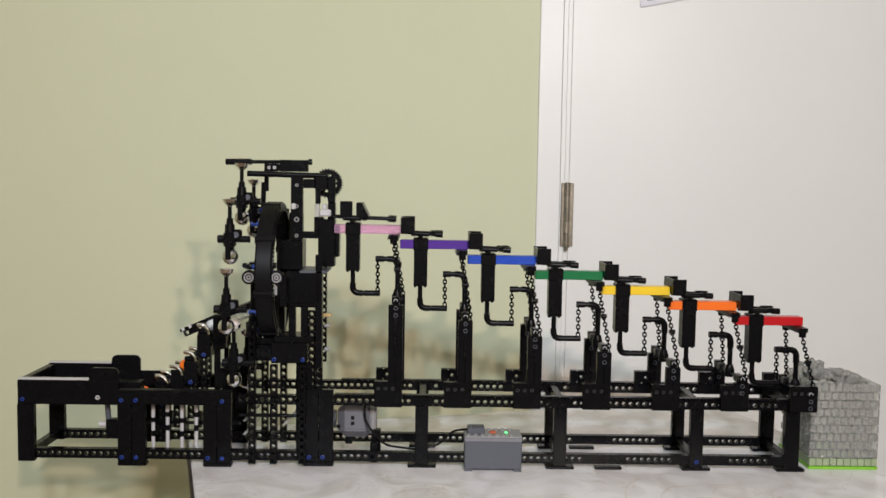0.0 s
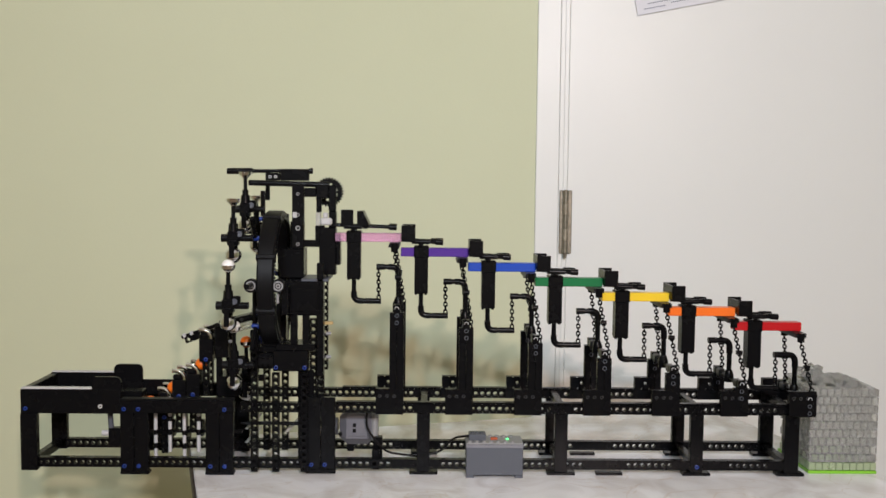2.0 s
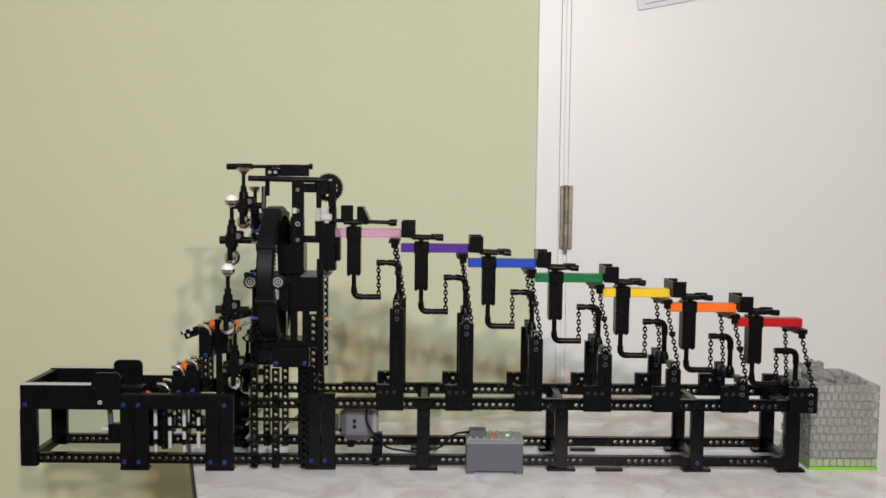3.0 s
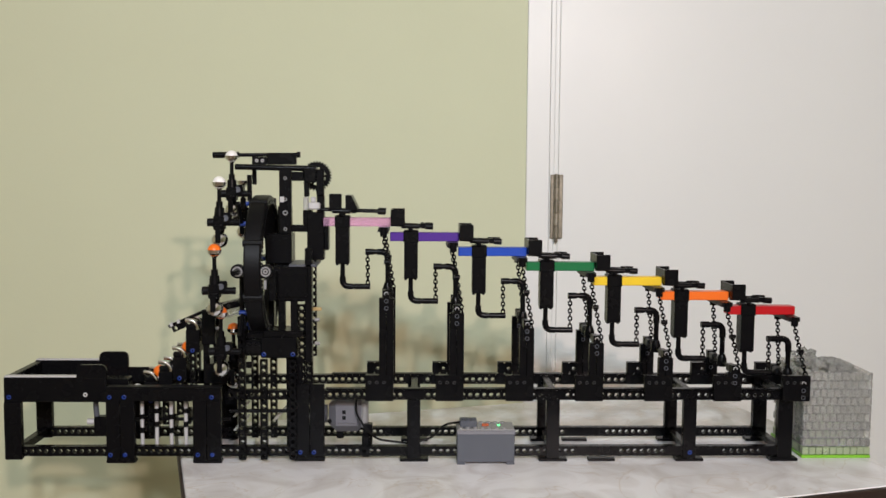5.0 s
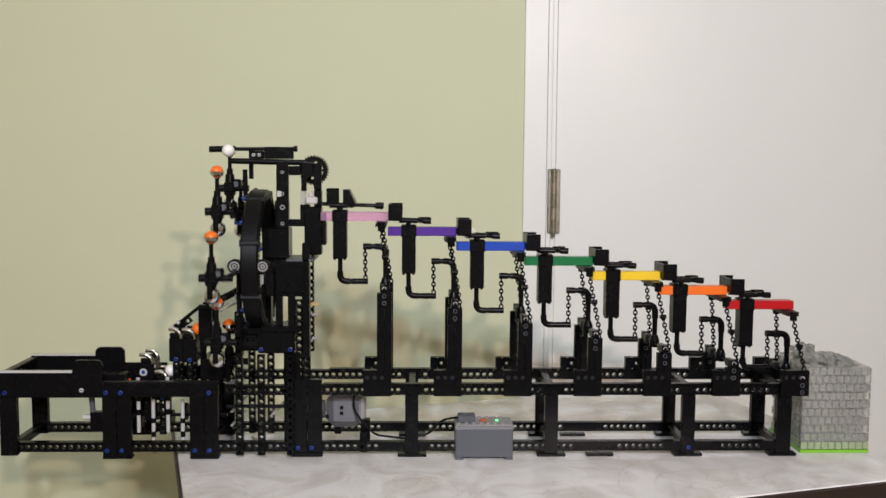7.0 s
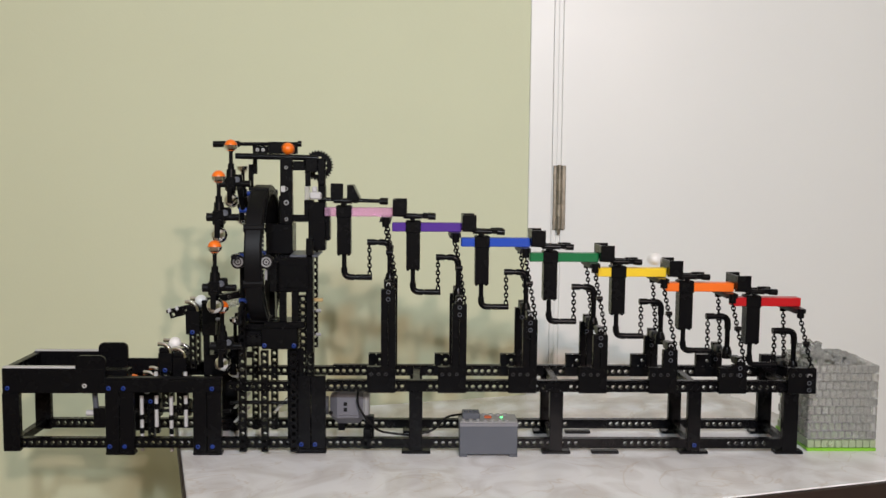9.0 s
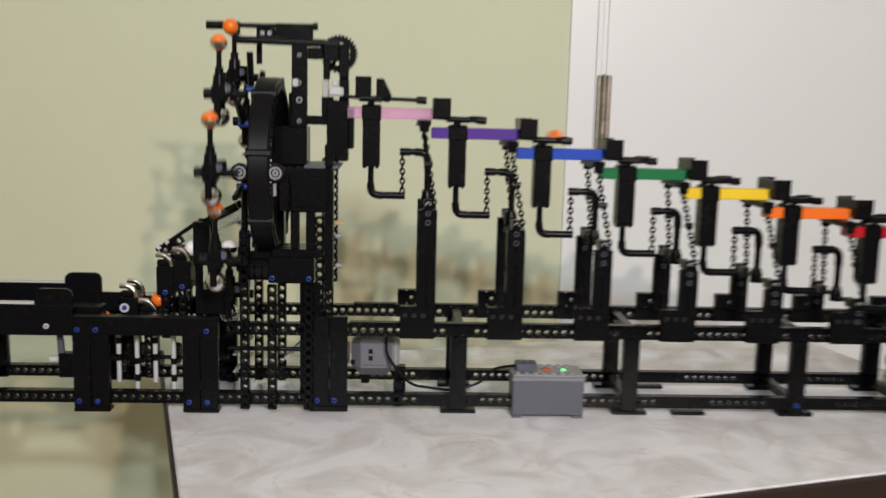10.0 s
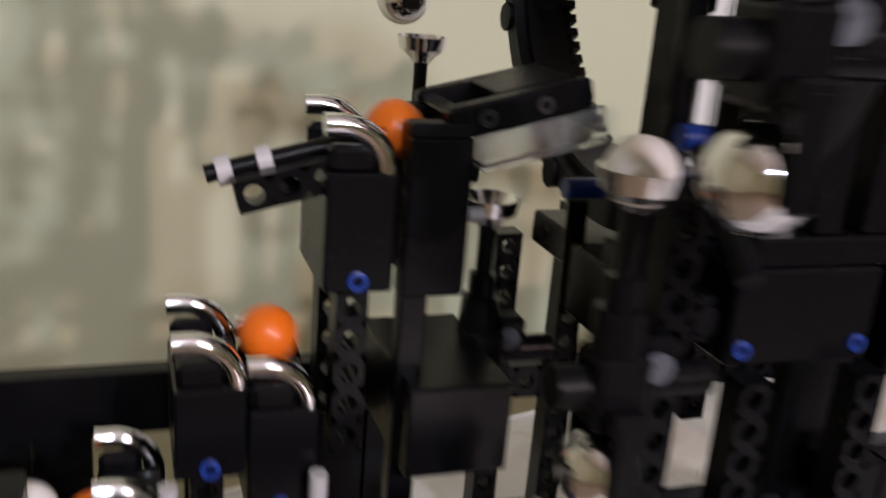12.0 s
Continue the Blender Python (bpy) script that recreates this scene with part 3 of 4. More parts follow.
for x in (-18.88, -14.87):
    pin(x, -0.1, 15.25, tower, TO)
tpart("corner_post", tsh().box(-15.95, -13.7, 1.05, 1.9, 1.2, 14.6, 0.08))
tpart("gear_box_cap", tsh().box(-18.9, -13.4, 0.0, 4.6, 17.604, 18.5, 0.1))
for x, z0, z1 in ((-16.9, 18.5, 23.0), (-15.2, 18.5, 23.0), (-13.2, 14.0, 30.0)):
    tpart("column", tsh().box(x, x + 0.95, 0.2, 1.2, z0, z1, 0.07))
for x, z0, n in ((-13.0, 14.2, 14),):
    tpart("column", tsh().beam((x, 4.0, z0), n, "z", 1.0, 0.98, 0.96, 0.3))
tpart("motor_housing", tsh().box(-17.6, -12.7, 0.0, 4.4, 22.6, 27.4, 0.2))
tpart("motor_collar", tsh().box(-17.0, -13.0, -0.2, 0.0, 23.2, 26.4, 0.08), BLACK, "")
tpart("motor_lid", tsh().box(-15.4, -11.6, 0.2, 7.0, 27.404, 27.75, 0.06), GREY, "grey tile on the motor")
tpart("tan_stop", tsh().box(-12.6, -11.2, 3.0, 3.6, 20.9, 21.35, 0.06), TAN, "tan plastic stop")
for z in (19.6, 16.2):
    tpart("stop", tsh().cyl((-12.2, 3.2, z), (-11.5, 3.2, z), 0.26), MIDLIGHT, "light grey stub")
tpart("upper_block", tsh().box(-19.0, -15.5, 4.0, 8.0, 27.5, 31.7, 0.1))
tpart("upper_block_back", tsh().box(-18.0, -16.0, 8.0, 9.2, 24.0, 35.5, 0.1))
# upper mast and delivery rails
tpart("mast", tsh().box(-17.2, -15.5, 4.0, 5.0, 31.7, 41.0, 0.08))
for z, m, r in ((39.6, LIGHT, 0.28), (36.6, LIGHT, 0.3), (34.7, LIGHT, 0.42), (32.4, WHITE, 0.3)):
    tpart("mast_axle_end", tsh().lathe((-16.35, 4.0, z), (0, -1, 0), [(0, r * 0.85), (0.1, r * 0.85), (0.1, r * 0.5), (-0.02, r * 0.45), (-0.02, 0)], 14), MIDLIGHT, "grey axle end")
tpart("mast_link", tsh().box(-15.6, -13.0, 4.2, 5.0, 32.0, 33.0, 0.1))
tpart("back_mast", tsh().box(-13.3, -10.9, 4.0, 6.0, 28.0, 34.8, 0.1))
tpart("back_mast_side", tsh().box(-10.88, -10.3, 4.2, 6.4, 29.4, 33.9, 0.08))
tpart("back_mast_top", tsh().box(-11.95, -10.9, 4.2, 5.8, 34.8, 37.2, 0.1))
tpart("back_mast_lug", tsh().box(-13.9, -12.6, 4.2, 5.6, 33.0, 35.1, 0.1))
tpart("top_column", tsh().box(-11.95, -10.9, 3.8, 5.0, 37.2, 40.9, 0.12))
tpart("top_block", tsh().box(-13.7, -11.97, 3.9, 5.0, 39.0, 40.9, 0.12))
tpart("top_lug", tsh().box(-13.7, -13.0, 3.9, 4.9, 37.0, 39.0, 0.1))
tpart("clear_block", tsh().box(-13.8, -13.1, 3.9, 5.1, 35.1, 36.98, 0.08), FROST, "frosted clear block")
tpart("grey_connector", tsh().box(-13.08, -11.4, 3.2, 4.15, 35.2, 36.2, 0.2), LIGHT, "light grey cross connector")
tpart("grey_connector_arm", tsh().box(-12.7, -12.0, 3.3, 4.1, 36.2, 37.0, 0.15), LIGHT, "light grey cross connector")
tpart("mast_stub", tsh().box(-17.1, -16.5, 3.85, 4.0, 36.2, 37.0, 0.05), LIGHT, "light grey beam end")
tpart("head_beam", tsh().box(-15.45, -13.75, 4.0, 4.9, 39.2, 40.5, 0.1))
tpart("rail", tsh().cyl((-27.1, 7.3, 42.8), (-14.7, 7.3, 42.95), 0.27), BLACK, "black delivery rail")
tpart("rail_sleeve", tsh().cyl((-27.1, 7.3, 42.8), (-23.4, 7.3, 42.85), 0.46))
tpart("rail_end", tsh().cyl((-15.1, 7.3, 42.94), (-14.6, 7.3, 42.95), 0.44))
tpart("rail_tile", tsh().box(-19.3, -15.15, 6.9, 7.9, 41.5, 43.2, 0.1))
tpart("rail_hanger", tsh().box(-21.5, -20.9, 7.0, 7.6, 38.6, 42.7, 0.08))
tpart("rail", tsh().cyl((-23.5, 4.85, 41.15), (-12.0, 4.85, 40.95), 0.42), BLACK, "black delivery rail")
tpart("rail_floor", tsh().box(-19.0, -12.0, 5.2, 7.0, 40.9, 41.25, 0.08))
tpart("rail_bracket", tsh().box(-21.2, -19.35, 6.95, 7.8, 41.5, 42.6, 0.1))
for x in (-20.8, -20.0):
    pin(x, 6.95, 42.05, tower, TO, LIGHT, 0.24, "light grey connector pin")



def gear(x, y0, y1, z, r, teeth):
    s = tsh()
    n = teeth * 4
    ring = []
    for k in range(n):
        rr = r if k % 4 in (1, 2) else r * 0.89
        a = 2 * math.pi * k / n
        ring.append((math.cos(a) * rr, math.sin(a) * rr))
    inner = [(math.cos(2 * math.pi * k / n) * r * 0.6, math.sin(2 * math.pi * k / n) * r * 0.6) for k in range(n)]
    v = []
    for y in (y0, y1):
        v += [(x + a, y, z + b) for a, b in ring] + [(x + a, y, z + b) for a, b in inner]
    f = []
    for k in range(n):
        j = (k + 1) % n
        f += [[k, j, n + j, n + k], [2 * n + j, 2 * n + k, 3 * n + k, 3 * n + j], [k, 2 * n + k, 2 * n + j, j], [n + k, n + j, 3 * n + j, 3 * n + k]]
    s.add(v, f)
    for k in range(3):
        a = math.pi * k / 3
        c, d = math.cos(a), math.sin(a)
        s.cyl((x - c * r * 0.62, (y0 + y1) / 2, z - d * r * 0.62), (x + c * r * 0.62, (y0 + y1) / 2, z + d * r * 0.62), 0.2, seg=8)
    s.cyl((x, y0 - 0.2, z), (x, y1 + 0.2, z), 0.45)
    return s


tpart("gear", gear(-12.1, 5.6, 6.4, 39.9, 2.15, 30), BLACK, "black toothed gear")

# gear cluster under the wheel, with its guide bar
tpart("gear_carrier", tsh().box(-22.2, -19.5, 1.6, 4.6, 14.7, 17.0, 0.12))
tpart("carrier_arm", tsh().box(-22.4, -21.5, 0.9, 1.7, 14.2, 19.6, 0.1))
tpart("carrier_arm", tsh().box(-22.3, -17.0, 1.7, 2.5, 17.05, 17.9, 0.1))
for x in (-21.3, -20.5, -19.7):
    tpart("small_gear", gear(x, 0.7, 1.4, 15.9, 0.75, 12), DARK, "small black gear")
tpart("axle_joiner", tsh().cyl((-21.4, 2.6, 18.6), (-20.5, 2.6, 18.6), 0.42, seg=16), BLUE, "blue axle joiner")
tpart("guide_bar", tsh().sweep([(-21.85, 0.2, 20.4), (-21.85, 0.2, 20.8), (-21.85, 0.2, 26.6)], [0.16, 0.36, 0.36], 10))
tpart("grey_joiner", tsh().box(-21.3, -20.3, 0.0, 0.8, 23.2, 24.2, 0.15), LIGHT, "light grey joiner")

# guide rollers at the wheel's front
for x in (-21.8, -18.05):
    roll = tpart("guide_roller", tsh().lathe((x, -2.9, 27.1), (0, -1, 0), [(-0.5, 0.95), (0.45, 0.95), (0.5, 0.88), (0.5, 0.72), (0.42, 0.7), (0.42, 0.0)], 24), DARK, "black roller with light hub")
    tpart("hub", tsh().lathe((x, -3.36, 27.1), (0, -1, 0), [(0, 0.68), (0.05, 0.68), (0.05, 0.5), (-0.08, 0.46), (-0.08, 0.34), (0.08, 0.32), (0.08, 0.14), (-0.1, 0.13), (-0.1, 0)], 24), MIDLIGHT, "light grey wheel hub", roll)
tpart("roller_arm", tsh().box(-22.6, -17.2, -2.4, -1.6, 26.4, 27.7, 0.15))
tpart("roller_strut", tsh().box(-17.8, -16.8, -2.4, 0.4, 23.0, 27.0, 0.1))
for x in (-19.0, -18.4):
    tpart("spring_clip", tsh().box(x, x + 0.35, -2.7, -2.4, 24.6, 26.0, 0.08), MIDLIGHT, "grey clip")

# the wheel, turning on an axle along X
WC = Vector((-19.8, 6.0, 27.2))
WR = 9.9
ws = Shape(*WC)
seg = 72
prof = [(-1.15, WR - 0.9), (-1.15, WR - 0.1), (-0.95, WR + 0.05), (0.95, WR + 0.05), (1.15, WR - 0.1), (1.15, WR - 0.9), (0.75, WR - 0.95), (0.75, WR - 1.3), (-0.75, WR - 1.3), (-0.75, WR - 0.95), (-1.15, WR - 0.9)]
ws.lathe(WC, (1, 0, 0), prof, seg)
wheel = part("wheel", ws, DARK, tower, "large black ring wheel", (WC - Vector(TO)) * U)
teeth = Shape(*WC)
for k in range(96):
    a = 2 * math.pi * (k + 0.5) / 96
    c, d, w = math.cos(a), math.sin(a), 2 * math.pi / 96 * 0.28
    q = []
    for x in (0.8, 1.3):
        for r, aa in ((WR - 1.25, a - w), (WR - 1.25, a + w), (WR - 0.65, a + w), (WR - 0.65, a - w)):
            q.append((WC.x + x, WC.y + r * math.cos(aa), WC.z + r * math.sin(aa)))
    teeth.add(q, [[0, 1, 2, 3], [7, 6, 5, 4], [0, 4, 5, 1], [1, 5, 6, 2], [2, 6, 7, 3], [3, 7, 4, 0]])
part("tooth_ring", teeth, DARK, wheel, "ring of small black teeth")
CARRIERS = 8
ARM_R = 12.4
for k in range(CARRIERS):
    a = 2 * math.pi * k / CARRIERS
    c, d = math.cos(a), math.sin(a)
    part("wheel_peg", Shape(*WC).cyl((WC.x - 2.4, WC.y - c * (WR - 1.2), WC.z + d * (WR - 1.2)), (WC.x - 1.1, WC.y - c * (WR - 1.2), WC.z + d * (WR - 1.2)), 0.34), BLUE, wheel, "blue peg")
    part("wheel_lug", Shape(*WC).cyl((WC.x - 1.9, WC.y - c * (WR - 0.8), WC.z + d * (WR - 0.8)), (WC.x - 1.9, WC.y - c * (ARM_R + 0.4), WC.z + d * (ARM_R + 0.4)), 0.36, seg=8), BLACK, wheel, "black arm on the wheel's rim")
    e = 2 * math.pi * (k + 0.5) / CARRIERS
    part("rim_clip", Shape(*WC).cyl((WC.x - 1.3, WC.y - math.cos(e) * (WR - 0.3), WC.z + math.sin(e) * (WR - 0.3)), (WC.x + 1.3, WC.y - math.cos(e) * (WR - 0.3), WC.z + math.sin(e) * (WR - 0.3)), 0.55, seg=8), DARK, wheel)
tpart("wheel_prop", tsh().box(-21.2, -19.2, 2.2, 9.8, 15.4, 16.6, 0.1))
tpart("wheel_prop", tsh().box(-19.0, -18.2, 5.0, 7.0, 17.0, 31.0, 0.1))

# cup carriers, which hang upright from the wheel's arms
CX = -24.2
carriers = []


def carrier(first):
    """Origin at the pivot. Returns the body mesh with its sub-parts."""
    z = (0, 0, 0)
    if first is None:
        s = Shape().box(-0.75, 0.75, -0.75, 0.75, -1.0, 0.9, 0.15)
        s.box(0.5, 1.6, -0.5, 0.5, -0.2, 1.3, 0.2)
        s.cyl((-1.5, 0, 0), (2.7, 0, 0), 0.47, seg=12)
        body = part("cup_carrier", s, BLACK, tower, "black cup carrier with hanging weight")
        part("pivot_sleeve", Shape().cyl((-1.6, 0, 0), (-0.8, 0, 0), 0.56), DARK, body)
        part("stem", Shape().sweep([(0, 0, 0.9), (0, 0, 2.0), (0, 0, 2.01), (0, 0, 2.8), (0, 0, 2.81), (0, 0, 4.5)], [0.7, 0.62, 0.45, 0.45, 0.27, 0.27], 12), BLACK, body, "black cup stem")
        part("cup", Shape().lathe((0, 0, 4.4), (0, 0, 1), [(0, 0.0), (0, 0.34), (0.2, 0.5), (0.5, 0.88), (1.0, 0.98), (1.0, 0.9), (0.6, 0.62), (0.35, 0.0)], 24), SILVER, body, "small silver ball cup")
        part("cross_end", Shape().lathe((0.9, -0.55, 0.6), (0, -1, 0), [(0, 0.42), (0.08, 0.42), (0.08, 0.2), (0.02, 0)], 10), GREY, body, "grey axle end")
        for y in (-1.34, 1.14):
            part("fork", Shape().box(-0.36, 0.36, y, y + 0.2, -2.7, -0.5, 0.08), BLACK, body)
        part("fork_top", Shape().box(-0.5, 0.5, -1.3, 1.3, -0.85, -0.3, 0.1), BLACK, body)
        n = 12
        part("weight", Shape().lathe((0, 0, -2.35), (0, 0, 1), [(-1.1 * math.cos(math.pi * k / n), 1.1 * math.sin(math.pi * k / n)) for k in range(n + 1)], 22), CHROME, body, "chrome weight ball")
        return body
    return copy_thing(first, Matrix.Identity(4))


for k in range(CARRIERS):
    carriers.append(carrier(carriers[0] if carriers else None))

# ---- tensegrity steps ----
def step(i):
    name, colour = BARS[i]
    x0, z0 = -11.3 + 9.74 * i, 33.45 - 2.075 * i
    o = (x0 + 9.4, 5.0, 8.9)
    t = thing("tensegrity_step", at(*o), f"floating {name} bar hung by chains from black posts", "tensegrity step", "tensegrity steps")

    def P(n, s, m=BLACK, label="", parent=None):
        return part(n, s, m, parent or t, label)

    def S():
        return Shape(*o)

    def L(x, y, z):
        return (x0 + x, y, z0 + z)

    # posts and feet
    top = z0 - 9.6
    for y, back in ((-0.98, 0), (10.0, 1)):
        P("post", S().box(x0 + 8.4, x0 + 9.37, y, y + 0.96, 9.0, top - 0.6, 0.05))
        P("post", S().box(x0 + 9.42, x0 + 10.4, y, y + 0.96, 9.0, top - 0.6, 0.05))
        P("post_head", S().beam((x0 + 8.9, y - 0.05, top - 2.5), 3, "z", 1.0, 1.0, 1.0, 0.26))
        for k in range(3):
            P("stud_ring", S().lathe((x0 + 9.4, y - 0.05, top - 2.0 + k), (0, -1, 0), [(0, 0.3), (0.06, 0.3), (0.06, 0.22), (0.0, 0.21)], 12), GREY if k < 2 else LIGHT, "grey pin ring")
    P("base_plate", S().box(x0 + 6.5, x0 + 10.38, -1.0, -0.04, 8.86, 12.5, 0.06))
    for k in range(3):
        P("base_pin", S().lathe((x0 + 7.1 + k, -1.0, 11.5), (0, -1, 0), [(0, 0.27), (0.05, 0.25), (0.05, 0.12), (0, 0.1)], 10), CHARCOAL)
    P("base_bracket", S().beam((x0 + 6.2, 9.0, 10.5), 2, "x", 1.1, 1.85, 0.96, 0.24, ((x0 + 6.1, x0 + 7.2),)))
    P("base_bracket_foot", S().box(x0 + 6.0, x0 + 10.3, 9.04, 9.98, 9.0, 10.48, 0.06))
    P("cross_axle", S().cyl((x0 + 9.4, -1.1, top - 0.2), (x0 + 9.4, 11.1, top - 0.2), 0.26))
    P("post_collar", S().box(x0 + 8.95, x0 + 9.85, 0.1, 1.8, top - 0.75, top + 0.35, 0.12), CHARCOAL)
    P("post_collar", S().box(x0 + 8.95, x0 + 9.85, 8.2, 9.9, top - 0.75, top + 0.35, 0.12), CHARCOAL)
    P("post_hub", S().sweep([(x0 + 9.4, 5, top - 0.8), (x0 + 9.4, 5, top + 0.2), (x0 + 9.4, 5, top + 0.9)], [0.75, 0.7, 0.48], 12))
    # lower hook that rises from the posts
    hook = bent([(x0 + 9.4, 5, top), L(9.4, 5, -4.3), L(6.25, 5, -4.3)], 1.1)
    P("post_hook", S().sweep(hook, 0.36, 12), BLACK, "black bent pipe")
    P("pipe_sleeve", S().sweep([L(6.2, 5, -4.3), L(7.4, 5, -4.3)], 0.45, 12))
    P("pipe_sleeve", S().sweep(bent([L(9.4, 5, -6.2), L(9.4, 5, -4.3), L(7.9, 5, -4.3)], 1.1), 0.46, 12))
    # hanging part
    bar = P("bar", S().box(*[v for v in (x0, x0 + 9.8, 4.0, 6.0, z0 - 0.62, z0 + 0.62)], 0.08), colour, f"{name} plastic bar")
    P("column", S().box(x0 + 2.0, x0 + 3.95, 3.9, 6.1, z0 - 6.0, z0 + 0.95, 0.1))
    P("column_band", S().box(x0 + 1.9, x0 + 4.05, 3.8, 6.2, z0 - 0.8, z0 + 0.9, 0.1))
    for k in range(3):
        P("column_foot", S().box(x0 + 2.05 + k * 0.7, x0 + 2.4 + k * 0.7, 4.2, 5.8, z0 - 6.2, z0 - 6.0, 0.04))
    P("hanging_hook", S().sweep(bent([L(2.95, 5, -6.0), L(2.95, 5, -9.3), L(6.9, 5, -9.3)], 1.1), 0.34, 12), BLACK, "black bent pipe")
    P("pipe_sleeve", S().sweep(bent([L(2.95, 5, -7.9), L(2.95, 5, -9.3), L(4.4, 5, -9.3)], 1.0), 0.45, 12))
    P("pipe_sleeve", S().sweep([L(4.6, 5, -9.3), L(6.9, 5, -9.3)], 0.42, 12))
    P("chain", S().chain(L(6.5, 5, -4.6), L(6.55, 5, -9.0)), BLACK, "black plastic chain")
    # yoke at the bar's far end, with a chain to each post
    y = S()
    y.add([L(8.0, 1.6, -1.25), L(9.6, 1.6, -1.25), L(9.6, 8.4, -1.25), L(8.0, 8.4, -1.25), L(8.2, 1.6, -0.64), L(9.6, 1.6, -0.64), L(9.6, 8.4, -0.64), L(8.2, 8.4, -0.64)],
          [[0, 3, 2, 1], [4, 5, 6, 7], [0, 1, 5, 4], [3, 7, 6, 2], [0, 4, 7, 3], [1, 2, 6, 5]])
    P("yoke", y, DARK)
    for yy, py in ((1.8, -1.0), (8.2, 10.0)):
        P("yoke_knob", S().cyl(L(8.9, yy, -1.9), L(8.9, yy, -0.6), 0.5, seg=14))
        P("chain", S().chain(L(8.9, yy, -1.9), (x0 + 10.15, py + 0.3, top - 0.5)), BLACK, "black plastic chain")
        mid = Vector(L(8.9, yy, -1.9)).lerp(Vector((x0 + 10.15, py + 0.3, top - 0.5)), 0.42)
        P("chain_bead", S().cyl(mid + Vector((-0.42, 0, 0)), mid + Vector((0.42, 0, 0)), 0.3, seg=10))
    # ball track on top
    for yy in (3.6, 6.4):
        far = 3.0 if i == 0 else 0.0
        P("track_rod", S().cyl(L(0.1, yy, 1.75), L(5.9 + far, yy, 1.5), 0.22), BLACK)
        P("track_end", S().cyl(L(5.0 + far, yy, 1.55), L(6.1 + far, yy, 1.5), 0.44))
        P("track_cap", S().box(x0 + 4.3, x0 + 5.0, yy - 0.3, yy + 0.3, z0 + 1.25, z0 + 1.95, 0.1))
        P("track_prop", S().cyl(L(2.9, yy, 0.9), L(2.9, yy, 1.7), 0.35))
    P("track_sleeve", S().cyl(L(1.6, 3.4, 1.6), L(4.2, 3.4, 1.55), 0.36))
    if i:
        P("stop_wall", S().box(x0 + 0.1, x0 + 2.05, 2.6, 2.95, z0 + 1.7, z0 + 3.9, 0.05))
        P("stop_wall", S().box(x0 + 0.1, x0 + 2.05, 7.6, 7.95, z0 + 1.7, z0 + 3.9, 0.05))
        P("stop_wall", S().box(x0 + 0.1, x0 + 0.4, 2.97, 7.58, z0 + 1.9, z0 + 3.85, 0.05))
    else:
        P("stop_wall", S().box(x0 + 1.2, x0 + 2.95, 3.0, 3.5, z0 + 1.75, z0 + 4.0, 0.08))
        w = S()
        w.add([L(3.5, 3.0, 1.7), L(5.2, 3.0, 1.7), L(5.2, 3.0, 2.0), L(4.3, 3.0, 3.8), L(3.5, 3.0, 3.8), L(3.5, 7.0, 1.7), L(5.2, 7.0, 1.7), L(5.2, 7.0, 2.0), L(4.3, 7.0, 3.8), L(3.5, 7.0, 3.8)],
              [[0, 1, 2, 3, 4], [9, 8, 7, 6, 5], [0, 5, 6, 1], [1, 6, 7, 2], [2, 7, 8, 3], [3, 8, 9, 4], [4, 9, 5, 0]])
        P("slope_block", w)
    return t


for i in range(7):
    step(i)

# ---- battery box, motor, cable ----
bat = thing("battery_box", at(12, 1, 0), "grey plastic battery box with green light on the table", "battery box")
KO = (12, 1, 0)


def ksh():
    return Shape(*KO)


part("case", ksh().box(8.0, 16.0, -1.5, 2.6, 0.35, 4.8, 0.1), GREY, bat, "grey battery case")
part("case_rim", ksh().box(7.95, 16.05, -1.55, 2.65, 4.3, 4.78, 0.06), RIM, bat)
part("case_top", ksh().box(8.0, 16.0, -1.5, 2.6, 4.802, 5.0, 0.06), MIDLIGHT, bat, "light grey top plate")
for x in (8.0, 14.9):
    part("case_foot", ksh().box(x, x + 1.1, -1.45, 2.5, 0.0, 0.345, 0.03), GREY, bat)
for k in range(7):
    for y in (-1.0, 2.0):
        part("stud", ksh().cyl((8.5 + k, y, 5.0), (8.5 + k, y, 5.2), 0.3), MIDLIGHT, bat)
part("plug", ksh().box(8.4, 10.8, -0.7, 1.4, 5.02, 6.0, 0.1), GREY, bat, "dark grey plug")
for x in (8.9, 9.6, 10.3):
    part("plug_stud", ksh().cyl((x, 0.1, 6.0), (x, 0.1, 6.2), 0.3), GREY, bat)
part("switch", ksh().box(11.5, 12.5, 0.1, 0.8, 5.004, 5.3, 0.08), SWITCH, bat, "dull red switch")
part("light", ksh().box(13.7, 14.1, 0.4, 0.7, 5.004, 5.18, 0.05), LED, bat, "glowing green light")

motor = thing("motor", at(-7.5, 4, 3.5), "light grey plastic motor lying in the frame", "motor")
MO = (-7.5, 4, 3.5)
part("housing", Shape(*MO).box(-10.3, -5.1, 3.0, 7.0, 3.2, 8.2, 1.1), MOTORGREY, motor, "light grey motor housing")
part("housing_band", Shape(*MO).box(-8.9, -6.2, 2.9, 6.9, 4.6, 4.85, 0.08), MOTORGREY, motor)
part("end_cap", Shape(*MO).box(-5.6, -4.7, 3.3, 6.7, 3.7, 7.8, 0.3), MIDLIGHT, motor, "worn grey end cap")
part("nose", Shape(*MO).cyl((-11.2, 5, 5.6), (-10.6, 5, 5.6), 1.3, seg=20), GREY, motor)
part("bolt", Shape(*MO).cyl((-10.1, 2.95, 5.0), (-10.1, 3.1, 5.0), 0.3, seg=12), DARK, motor)
